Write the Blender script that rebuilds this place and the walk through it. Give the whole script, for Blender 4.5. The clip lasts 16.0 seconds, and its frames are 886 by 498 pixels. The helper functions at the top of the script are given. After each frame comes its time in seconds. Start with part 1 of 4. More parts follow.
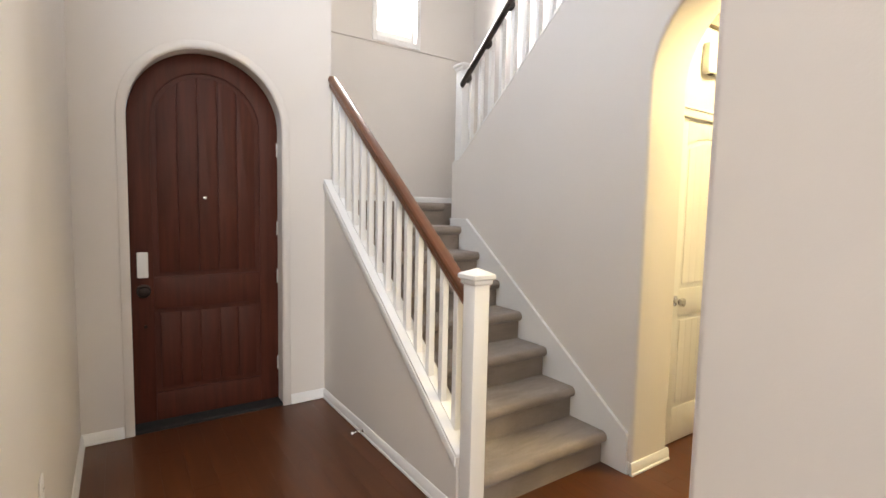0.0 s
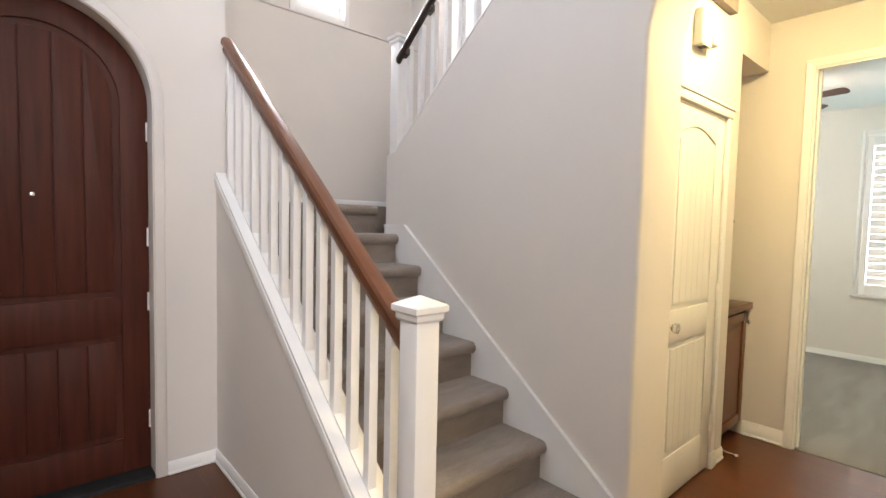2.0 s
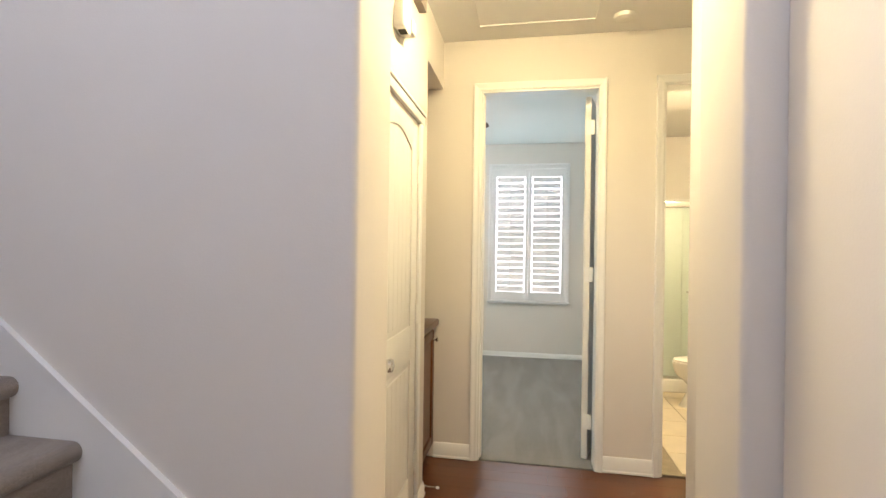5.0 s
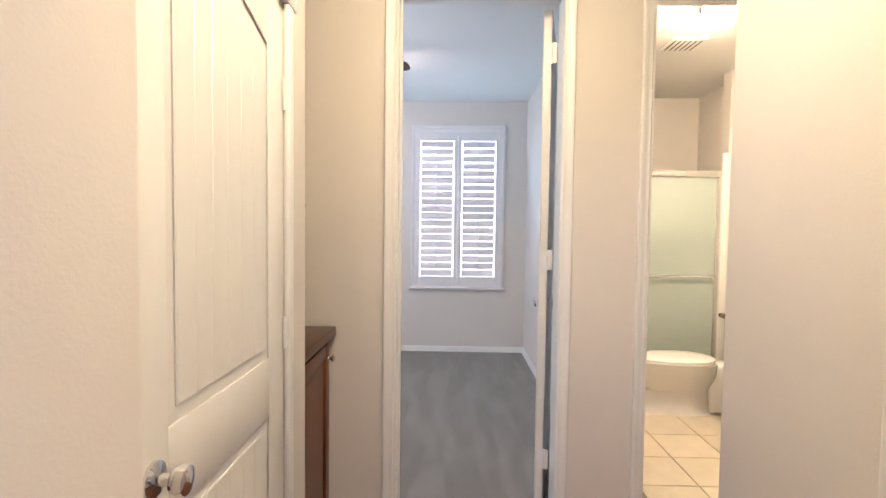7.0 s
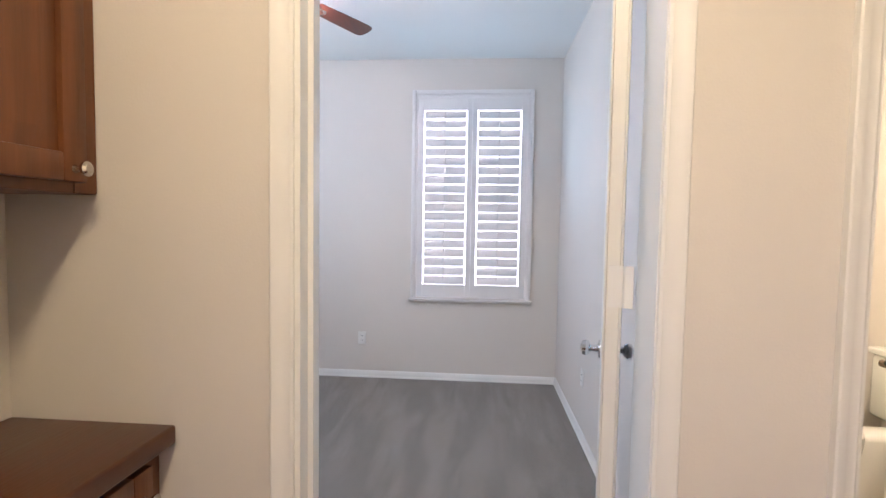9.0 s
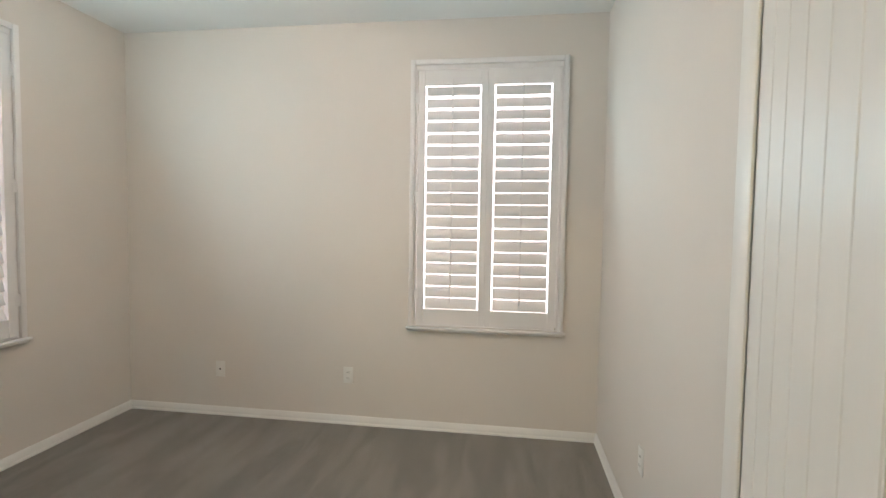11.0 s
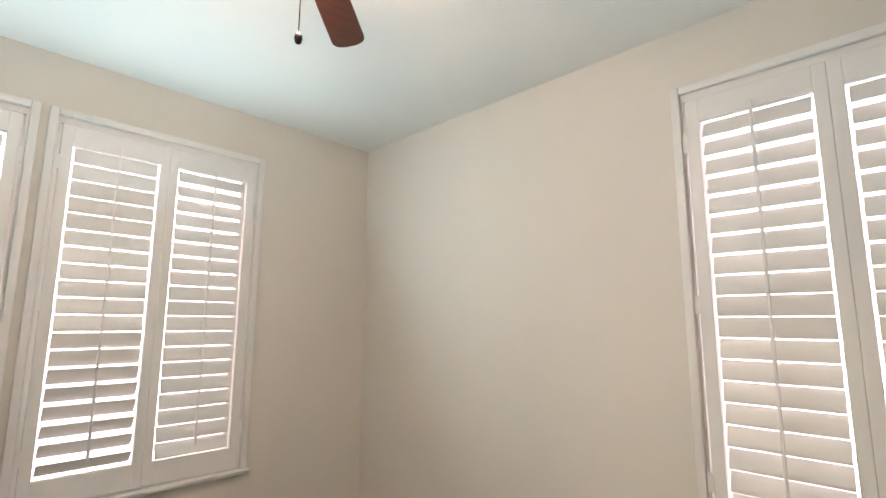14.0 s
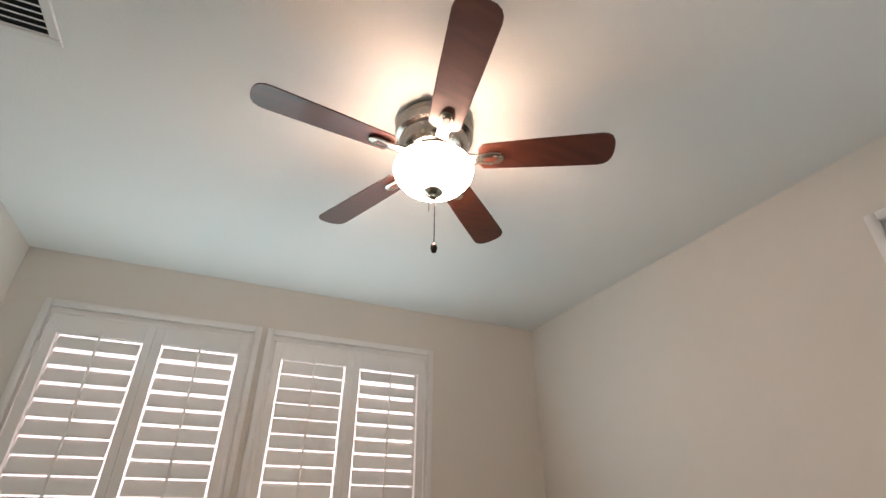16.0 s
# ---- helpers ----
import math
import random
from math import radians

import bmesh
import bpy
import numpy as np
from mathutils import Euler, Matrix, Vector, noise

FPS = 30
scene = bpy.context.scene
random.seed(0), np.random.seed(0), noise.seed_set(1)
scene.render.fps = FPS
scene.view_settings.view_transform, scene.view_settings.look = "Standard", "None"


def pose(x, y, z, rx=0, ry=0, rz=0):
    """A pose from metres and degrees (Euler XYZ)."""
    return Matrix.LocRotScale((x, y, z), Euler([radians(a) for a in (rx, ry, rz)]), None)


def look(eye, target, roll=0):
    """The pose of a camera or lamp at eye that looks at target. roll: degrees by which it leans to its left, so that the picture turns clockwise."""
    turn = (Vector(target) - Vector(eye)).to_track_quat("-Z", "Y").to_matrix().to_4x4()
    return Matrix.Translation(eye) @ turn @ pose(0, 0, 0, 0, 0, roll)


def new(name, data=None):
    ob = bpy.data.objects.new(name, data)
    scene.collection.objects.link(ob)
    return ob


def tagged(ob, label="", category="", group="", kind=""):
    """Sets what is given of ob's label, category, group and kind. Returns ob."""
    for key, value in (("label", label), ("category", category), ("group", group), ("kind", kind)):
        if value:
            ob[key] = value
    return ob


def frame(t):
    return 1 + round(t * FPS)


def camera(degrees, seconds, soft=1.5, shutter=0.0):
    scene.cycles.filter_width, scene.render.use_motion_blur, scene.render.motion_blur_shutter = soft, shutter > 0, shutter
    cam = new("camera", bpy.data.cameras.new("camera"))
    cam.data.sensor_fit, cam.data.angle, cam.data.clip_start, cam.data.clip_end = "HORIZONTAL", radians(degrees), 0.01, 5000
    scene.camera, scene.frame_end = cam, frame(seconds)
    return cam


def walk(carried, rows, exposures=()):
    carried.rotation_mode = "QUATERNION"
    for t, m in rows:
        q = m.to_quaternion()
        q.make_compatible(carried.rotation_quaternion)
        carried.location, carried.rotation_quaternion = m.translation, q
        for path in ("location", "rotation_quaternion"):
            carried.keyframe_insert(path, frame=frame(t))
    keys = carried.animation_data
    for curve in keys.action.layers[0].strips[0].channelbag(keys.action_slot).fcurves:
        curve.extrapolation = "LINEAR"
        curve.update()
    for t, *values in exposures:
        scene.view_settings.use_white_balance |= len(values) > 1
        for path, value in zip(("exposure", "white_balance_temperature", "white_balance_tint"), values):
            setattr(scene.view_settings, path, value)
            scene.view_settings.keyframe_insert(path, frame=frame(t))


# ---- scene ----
cam = camera(85.3, 16.0)

# path of the camera and the one lens
PATH = [
    (0, (0.025, 0.204, 1.453), (1.144, 1.855, 1.294), 1.2),
    (0.5, (0.151, 0.367, 1.449), (1.224, 2.047, 1.292), 1.4),
    (1, (0.275, 0.52, 1.436), (1.38, 2.179, 1.282), 1.4),
    (1.5, (0.404, 0.659, 1.431), (1.571, 2.278, 1.297), 1.3),
    (2, (0.475, 0.794, 1.418), (1.794, 2.293, 1.305), 1.3),
    (2.5, (0.504, 0.924, 1.425), (2.055, 2.183, 1.326), 1.5),
    (3, (0.532, 0.999, 1.427), (2.248, 2.025, 1.349), 1.56),
    (3.5, (0.602, 1.062, 1.41), (2.437, 1.855, 1.351), 1.54),
    (4, (0.721, 1.125, 1.405), (2.606, 1.791, 1.365), 1.48),
    (4.5, (0.87, 1.17, 1.404), (2.809, 1.659, 1.379), 1.29),
    (5, (1.047, 1.247, 1.385), (3.016, 1.598, 1.385), 0.8),
    (5.2, (1.117, 1.262, 1.391), (3.096, 1.547, 1.388), 0.9),
    (7.3, (2.224, 1.306, 1.372), (4.222, 1.339, 1.281), 0.8),
    (7.5, (2.353, 1.304, 1.372), (4.35, 1.339, 1.276), 0.9),
    (8, (2.635, 1.262, 1.374), (4.632, 1.308, 1.276), 0.8),
    (8.5, (2.898, 1.209, 1.377), (4.894, 1.292, 1.279), 0.8),
    (9, (3.216, 1.179, 1.368), (5.207, 1.329, 1.263), 0.9),
    (9.2, (3.325, 1.161, 1.372), (5.314, 1.338, 1.26), 0.8),
    (11.3, (4.3, 1.085, 1.44), (6.277, 1.369, 1.338), 0.9),
    (11.5, (4.403, 1.081, 1.462), (6.379, 1.372, 1.362), 0.9),
    (12, (4.647, 1.092, 1.478), (6.614, 1.451, 1.436), 0.8),
    (12.5, (4.842, 1.12, 1.477), (6.756, 1.7, 1.484), 0.8),
    (13, (5.019, 1.167, 1.506), (6.837, 1.996, 1.597), 0.6),
    (13.5, (5.157, 1.161, 1.517), (6.815, 2.261, 1.721), 0.5),
    (14, (5.296, 1.127, 1.521), (6.717, 2.502, 1.824), 0.3),
    (14.5, (5.363, 1.114, 1.54), (6.458, 2.72, 2.013), 0.2),
    (15, (5.384, 1.111, 1.56), (6.193, 2.809, 2.238), 0.4),
    (15.5, (5.393, 1.083, 1.558), (6.115, 2.739, 2.416), 0.6),
    (16, (5.39, 1.059, 1.561), (6.095, 2.658, 2.533), 0.4),
]
EXPOSURES = [(0.0, -0.38, 7250, 17), (3.0, -0.46, 6950, 21), (5.0, -0.52, 6600, 22), (7.5, -0.68, 5850, 36), (9.2, -0.72, 5850, 35), (11.3, -0.93, 7300, 27), (13.0, -0.88, 7400, 29), (14.0, -0.88, 7500, 30), (15.0, -1.34, 7700, 35), (16.0, -1.58, 7800, 36)]
walk(cam, [(t, look(eye, target, roll)) for t, eye, target, roll in PATH], EXPOSURES)

# ---- light ----
world = bpy.data.worlds.new("sky_world")
scene.world = world
world.use_nodes = True
sky = world.node_tree.nodes.new("ShaderNodeTexSky")
sky.sky_type, sky.sun_disc = "NISHITA", False
sky.sun_elevation, sky.sun_rotation = radians(52), radians(200)
world.node_tree.links.new(sky.outputs[0], world.node_tree.nodes["Background"].inputs[0])
world.node_tree.nodes["Background"].inputs[1].default_value = 0.12
sun = new("sun", bpy.data.lights.new("sun", "SUN"))
sun.data.energy, sun.data.angle, sun.data.color = 3.0, radians(0.5), (1.0, 0.95, 0.88)
sun.matrix_basis = look((0, 0, 20), (6.5, 14, 0))


def daylight_lamp(name, eye, target, w, h, watts, color):
    """An area lamp standing in for daylight, in an opening or inside a room."""
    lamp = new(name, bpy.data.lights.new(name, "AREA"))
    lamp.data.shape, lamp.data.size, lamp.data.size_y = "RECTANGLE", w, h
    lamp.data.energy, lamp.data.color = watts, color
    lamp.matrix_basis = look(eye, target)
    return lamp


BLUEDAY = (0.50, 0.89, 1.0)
SOFTDAY = (0.86, 0.93, 1.0)
# added fill lamps on the room side of the shutters, tilted towards the ceiling
daylight_lamp("shutter_fill", (7.17, 1.255, 1.75), (6.17, 1.255, 2.2), 0.90, 0.60, 7, BLUEDAY)
daylight_lamp("shutter_fill_side", (4.993, 3.69, 1.75), (4.993, 2.69, 2.25), 0.90, 0.60, 20.5, BLUEDAY)
daylight_lamp("shutter_fill_side_far", (6.053, 3.69, 1.75), (6.053, 2.69, 2.25), 0.90, 0.60, 20.5, BLUEDAY)
daylight_lamp("daylight_stair", (2.47, 4.88, 3.68), (2.47, 3.0, 3.3), 0.40, 0.85, 170, (0.90, 0.95, 1.0))
# added lamp in an unseen high west opening, brightens the stair wall
daylight_lamp("added_daylight_entry_high", (-0.26, 2.1, 4.15), (2.36, 2.1, 3.9), 1.9, 1.4, 95, (0.62, 0.78, 1.0))
# lamps added in assumed, unseen living room openings to brighten entry and landing
daylight_lamp("added_daylight_living", (-1.5, -5.95, 1.7), (-0.2, 0.0, 1.5), 2.9, 1.9, 58, SOFTDAY)
daylight_lamp("added_daylight_living_high", (-1.5, -5.95, 4.15), (1.2, 4.0, 2.6), 2.9, 1.6, 485, SOFTDAY)
daylight_lamp("added_daylight_living_side", (-3.22, -2.0, 1.6), (0.0, -1.2, 1.5), 2.9, 1.9, 68, SOFTDAY)

# ---- materials ----


def mat(name, color, rough=0.5, metal=0.0, vary=0.06, scale=6.0, fine=0.0, fine_scale=300.0, coat=0.0, stretch=(1, 1, 1), per_object=0.0, glow=0.0, spec=0.5):
    """A procedural surface: broad patches of tone, fine relief, and a tone of its own for each piece."""
    m = bpy.data.materials.new(name)
    m.use_nodes = True
    n, l = m.node_tree.nodes, m.node_tree.links
    b = n["Principled BSDF"]
    b.inputs["Roughness"].default_value, b.inputs["Metallic"].default_value = rough, metal
    b.inputs["Coat Weight"].default_value, b.inputs["Coat Roughness"].default_value = coat, 0.12
    b.inputs["Specular IOR Level"].default_value = spec
    tc = n.new("ShaderNodeTexCoord")
    mp = n.new("ShaderNodeMapping")
    mp.inputs["Scale"].default_value = stretch
    l.new(tc.outputs["Object"], mp.inputs["Vector"])
    no = n.new("ShaderNodeTexNoise")
    no.inputs["Scale"].default_value, no.inputs["Detail"].default_value = scale, 5
    l.new(mp.outputs[0], no.inputs["Vector"])
    hsv = n.new("ShaderNodeHueSaturation")
    hsv.inputs["Color"].default_value = (*color, 1)
    mr = n.new("ShaderNodeMapRange")
    mr.inputs[1].default_value, mr.inputs[2].default_value = 0.3, 0.7
    mr.inputs[3].default_value, mr.inputs[4].default_value = 1 - vary, 1 + vary
    l.new(no.outputs["Fac"], mr.inputs[0])
    value = mr.outputs[0]
    if per_object:
        oi = n.new("ShaderNodeObjectInfo")
        m2 = n.new("ShaderNodeMapRange")
        m2.inputs[3].default_value, m2.inputs[4].default_value = 1 - per_object, 1 + per_object
        l.new(oi.outputs["Random"], m2.inputs[0])
        mu = n.new("ShaderNodeMath")
        mu.operation = "MULTIPLY"
        l.new(value, mu.inputs[0]), l.new(m2.outputs[0], mu.inputs[1])
        value = mu.outputs[0]
    l.new(value, hsv.inputs["Value"])
    l.new(hsv.outputs[0], b.inputs["Base Color"])
    r2 = n.new("ShaderNodeMapRange")
    r2.inputs[3].default_value, r2.inputs[4].default_value = max(0.02, rough - 0.08), min(1, rough + 0.08)
    l.new(no.outputs["Fac"], r2.inputs[0]), l.new(r2.outputs[0], b.inputs["Roughness"])
    if fine:
        f = n.new("ShaderNodeTexNoise")
        f.inputs["Scale"].default_value, f.inputs["Detail"].default_value = fine_scale, 3
        l.new(mp.outputs[0], f.inputs["Vector"])
        bu = n.new("ShaderNodeBump")
        bu.inputs["Strength"].default_value, bu.inputs["Distance"].default_value = fine, 0.004
        l.new(f.outputs["Fac"], bu.inputs["Height"]), l.new(bu.outputs[0], b.inputs["Normal"])
    if glow:
        b.inputs["Emission Color"].default_value, b.inputs["Emission Strength"].default_value = (*color, 1), glow
    return m


def carpet(name, color, marks, size=2.6):
    """Cut pile: speckled tufts, and broad swaths where the pile lies another way."""
    m = mat(name, color, 0.95, 0, 0.30, 330.0, 0.9, 420.0)
    n, l = m.node_tree.nodes, m.node_tree.links
    b = n["Principled BSDF"]
    b.inputs["Sheen Weight"].default_value, b.inputs["Sheen Roughness"].default_value = 0.25, 0.5
    tc = n.new("ShaderNodeTexCoord")
    mp = n.new("ShaderNodeMapping")
    mp.inputs["Rotation"].default_value, mp.inputs["Scale"].default_value = (0, 0, 0.5), (0.55, 2.6, 1.0)
    l.new(tc.outputs["Object"], mp.inputs["Vector"])
    no = n.new("ShaderNodeTexNoise")
    no.inputs["Scale"].default_value, no.inputs["Detail"].default_value, no.inputs["Distortion"].default_value = size, 3, 0.45
    l.new(mp.outputs[0], no.inputs["Vector"])
    mr = n.new("ShaderNodeMapRange")
    mr.inputs[1].default_value, mr.inputs[2].default_value = 0.40, 0.62
    mr.inputs[3].default_value, mr.inputs[4].default_value = 1 - marks, 1 + marks
    l.new(no.outputs["Fac"], mr.inputs[0])
    h = n.new("ShaderNodeHueSaturation")
    old = b.inputs["Base Color"].links[0].from_socket
    l.new(old, h.inputs["Color"]), l.new(mr.outputs[0], h.inputs["Value"]), l.new(h.outputs[0], b.inputs["Base Color"])
    return m


def wood(name, color, rough, grain, coat=0.3, axis=1, per_object=0.0, spec=0.5):
    s = [14.0, 14.0, 14.0]
    s[axis] = 1.1
    return mat(name, color, rough, 0, grain, 2.2, 0.12, 9.0, coat, tuple(s), per_object, 0.0, spec)


def granite(name):
    m = mat(name, (0.05, 0.03, 0.02), 0.12, 0, 0.3, 30)
    n, l = m.node_tree.nodes, m.node_tree.links
    v = n.new("ShaderNodeTexVoronoi")
    v.inputs["Scale"].default_value = 55
    tc = n.new("ShaderNodeTexCoord")
    l.new(tc.outputs["Object"], v.inputs["Vector"])
    cr = n.new("ShaderNodeValToRGB")
    cr.color_ramp.elements[0].color, cr.color_ramp.elements[1].color = (0.012, 0.008, 0.006, 1), (0.30, 0.20, 0.11, 1)
    cr.color_ramp.elements[0].position, cr.color_ramp.elements[1].position = 0.25, 0.95
    sep = n.new("ShaderNodeSeparateColor")
    l.new(v.outputs["Color"], sep.inputs[0]), l.new(sep.outputs[0], cr.inputs[0])
    l.new(cr.outputs[0], n["Principled BSDF"].inputs["Base Color"])
    return m


def glass(name, tint, rough, alpha):
    m = bpy.data.materials.new(name)
    m.use_nodes = True
    b = m.node_tree.nodes["Principled BSDF"]
    b.inputs["Base Color"].default_value, b.inputs["Roughness"].default_value = (*tint, 1), rough
    b.inputs["Transmission Weight"].default_value, b.inputs["IOR"].default_value = alpha, 1.3
    return m


PAINT = mat("wall_paint", (0.70, 0.655, 0.60), 0.75, 0, 0.025, 1.3, 0.12, 160.0)
CEIL = mat("ceiling_paint", (0.83, 0.82, 0.79), 0.85, 0, 0.02, 1.1, 0.22, 120.0)
TRIM = mat("trim_paint", (0.80, 0.79, 0.76), 0.35, 0, 0.02, 4.0, 0.04, 60.0)
SHUTTER = mat("shutter_paint", (0.78, 0.76, 0.74), 0.4, 0, 0.02, 5.0, 0.03, 80.0)
DOORWHITE = mat("door_paint", (0.78, 0.76, 0.71), 0.38, 0, 0.02, 3.0, 0.05, 50.0, 0.0, (6, 6, 1))
MAHOGANY = wood("mahogany_stain", (0.075, 0.020, 0.011), 0.50, 0.22, 0.0, 2, 0.0, 0.22)
RAILWOOD = mat("rail_wood", (0.135, 0.050, 0.021), 0.34, 0, 0.10, 2.2, 0.02, 9.0, 0.25, (12.0, 1.0, 12.0), 0.0, 0.0, 0.35)
RAILDARK = wood("rail_dark_wood", (0.022, 0.014, 0.011), 0.3, 0.25, 0.5, 1)
CABWOOD = wood("cabinet_wood", (0.135, 0.048, 0.017), 0.38, 0.25, 0.15, 2, 0.0, 0.3)
COUNTERWOOD = wood("counter_wood", (0.075, 0.027, 0.012), 0.34, 0.22, 0.15, 0, 0.0, 0.3)
PLANK = mat("floor_plank_wood", (0.102, 0.033, 0.012), 0.31, 0, 0.16, 2.2, 0.01, 6.0, 0.14, (9.0, 0.8, 9.0), 0.06, 0.0, 0.3)
SUBFLOOR = mat("plank_joint", (0.02, 0.009, 0.005), 0.8)
BLADE = wood("blade_wood", (0.080, 0.021, 0.011), 0.4, 0.25, 0.2, 0)
STAIRCARPET = carpet("stair_carpet", (0.270, 0.218, 0.178), 0.10, 9.0)
ROOMCARPET = carpet("room_carpet", (0.178, 0.162, 0.142), 0.15)
NICKEL = mat("brushed_nickel", (0.55, 0.52, 0.47), 0.25, 1.0, 0.05, 40.0)
CHROME = mat("polished_chrome", (0.75, 0.75, 0.75), 0.08, 1.0, 0.02, 30.0)
BRONZE = mat("dark_bronze", (0.03, 0.02, 0.016), 0.35, 0.8, 0.1, 30.0)
PLASTIC = mat("white_plastic", (0.78, 0.77, 0.73), 0.35, 0, 0.015, 10.0)
DARK = mat("dark_slot", (0.015, 0.014, 0.013), 0.7)
PORCELAIN = mat("white_porcelain", (0.82, 0.80, 0.76), 0.08, 0, 0.01, 5.0)
TILE = mat("beige_tile", (0.62, 0.53, 0.40), 0.3, 0, 0.07, 7.0, 0.05, 90.0, 0, (1, 1, 1), 0.06)
GROUT = mat("tile_grout", (0.30, 0.25, 0.18), 0.9, 0, 0.1, 20.0)
GRANITE = granite("brown_granite")
FROST = glass("frosted_glass", (0.84, 0.94, 0.87), 0.4, 0.6)
CLEAR = glass("window_glass", (1, 1, 1), 0.0, 1.0)
MIRROR = mat("mirror_silver", (0.9, 0.9, 0.9), 0.01, 1.0, 0.0, 5.0)
FANBOWL = mat("lit_fan_bowl", (1.0, 0.88, 0.72), 0.4, 0, 0.0, 5.0, 0, 300, 0, (1, 1, 1), 0, 155.0)
HALLBOWL = mat("lit_hall_bowl", (1.0, 0.87, 0.46), 0.4, 0, 0.0, 5.0, 0, 300, 0, (1, 1, 1), 0, 240.0)
BATHBOWL = mat("assumed_bath_bowl_glow", (1.0, 0.87, 0.50), 0.4, 0, 0.0, 5.0, 0, 300, 0, (1, 1, 1), 0, 390.0)
SKYGLOW = mat("bright_sky_backdrop", (0.92, 0.96, 1.0), 0.9, 0, 0.0, 1.0, 0, 300, 0, (1, 1, 1), 0, 4.4)
GROUND = mat("pale_ground", (0.45, 0.42, 0.36), 0.9, 0, 0.15, 0.6, 0.3, 20.0)
STUCCO = mat("stucco", (0.55, 0.50, 0.42), 0.9, 0, 0.05, 3.0, 0.5, 90.0)

# ---- helpers for meshes ----


def box(bm, x0, x1, y0, y1, z0, z1):
    v = [bm.verts.new((x, y, z)) for x in (x0, x1) for y in (y0, y1) for z in (z0, z1)]
    for f in ((0, 1, 3, 2), (4, 6, 7, 5), (0, 4, 5, 1), (2, 3, 7, 6), (0, 2, 6, 4), (1, 5, 7, 3)):
        bm.faces.new([v[i] for i in f])
    return bm


def boxes(*rows):
    bm = bmesh.new()
    for r in rows:
        box(bm, *r)
    return bm


def soft(bm, r, seg=2, angle=40):
    """Round off the edges that are sharper than the angle."""
    bmesh.ops.recalc_face_normals(bm, faces=bm.faces)
    e = [e for e in bm.edges if len(e.link_faces) == 2 and e.calc_face_angle(0) > radians(angle)]
    bmesh.ops.bevel(bm, geom=e, offset=r, segments=seg, affect="EDGES", profile=0.5)
    return bm


def put(axis, a, b, c):
    """A point from its place along the plane (a, b) and its place c along the axis across it."""
    return {"x": (c, a, b), "y": (a, c, b), "z": (a, b, c)}[axis]


def slab(outline, axis, c0, c1, bm=None):
    """The outline in the plane across the axis, made solid from c0 to c1."""
    bm = bm or bmesh.new()
    lo = [bm.verts.new(put(axis, a, b, c0)) for a, b in outline]
    hi = [bm.verts.new(put(axis, a, b, c1)) for a, b in outline]
    bm.faces.new(lo), bm.faces.new(hi)
    for i in range(len(lo)):
        j = (i + 1) % len(lo)
        bm.faces.new((lo[i], lo[j], hi[j], hi[i]))
    bmesh.ops.recalc_face_normals(bm, faces=bm.faces)
    return bm


def lathe(profile, place=(0, 0, 0), n=32, bm=None, axis="z"):
    """A turned body: rows of radius and height."""
    bm = bm or bmesh.new()
    rings = []
    for r, h in profile:
        ring = []
        for i in range(n):
            a = 2 * math.pi * i / n
            p = put(axis, r * math.cos(a), r * math.sin(a), h)
            ring.append(bm.verts.new((p[0] + place[0], p[1] + place[1], p[2] + place[2])))
        rings.append(ring)
    for p, q in zip(rings, rings[1:]):
        for i in range(n):
            j = (i + 1) % n
            bm.faces.new((p[i], p[j], q[j], q[i]))
    bm.faces.new(rings[0]), bm.faces.new(rings[-1])
    bmesh.ops.recalc_face_normals(bm, faces=bm.faces)
    return bm


def loft(sections, bm=None):
    """Skin over closed sections, each a list of points of one length, with both ends closed."""
    bm = bm or bmesh.new()
    rings = [[bm.verts.new(p) for p in s] for s in sections]
    k = len(rings[0])
    for p, q in zip(rings, rings[1:]):
        for i in range(k):
            j = (i + 1) % k
            bm.faces.new((p[i], p[j], q[j], q[i]))
    bm.faces.new(rings[0]), bm.faces.new(rings[-1])
    bmesh.ops.recalc_face_normals(bm, faces=bm.faces)
    return bm


def oval(cx, cy, z, rx, ry, n=28, front=1.0):
    """A closed ring; front stretches the half towards +y."""
    out = []
    for i in range(n):
        a = 2 * math.pi * i / n
        s = math.sin(a)
        out.append((cx + rx * math.cos(a), cy + ry * s * (front if s > 0 else 1.0), z))
    return out


def mesh(name, bm, material, smooth=35):
    me = bpy.data.meshes.new(name)
    bmesh.ops.recalc_face_normals(bm, faces=bm.faces)
    for f in bm.faces:
        f.smooth = True
    for e in bm.edges:
        e.smooth = len(e.link_faces) == 2 and e.calc_face_angle(0) < radians(smooth)
    bm.to_mesh(me)
    bm.free()
    me.materials.append(material)
    return me


def structure(name, bm, material, label="", category=""):
    return tagged(new(name, mesh(name, bm, material)), label or name.replace("_", " "), category or name.split("_")[0], kind="structure")


def thing(name, label, category, place=(0, 0, 0), group="", kind=""):
    ob = new(name)
    ob.location = place
    ob.empty_display_size = 0.1
    return tagged(ob, label, category, group, kind)


def part(name, bm, material, parent, label=""):
    """A mesh under a thing or a part; its points are given in the world of the thing."""
    ob = new(name, mesh(name, bm, material))
    ob.parent = parent
    if parent.parent is None:
        ob.matrix_parent_inverse = Matrix.Translation(-parent.location)
    return tagged(ob, label)


def piece(name, data, place, parent):
    ob = new(name, data)
    ob.parent = parent
    ob.location = place
    return ob


def arc(cx, cz, r, a0, a1, n):
    return [(cx + r * math.cos(radians(a0 + (a1 - a0) * i / n)), cz + r * math.sin(radians(a0 + (a1 - a0) * i / n))) for i in range(n + 1)]


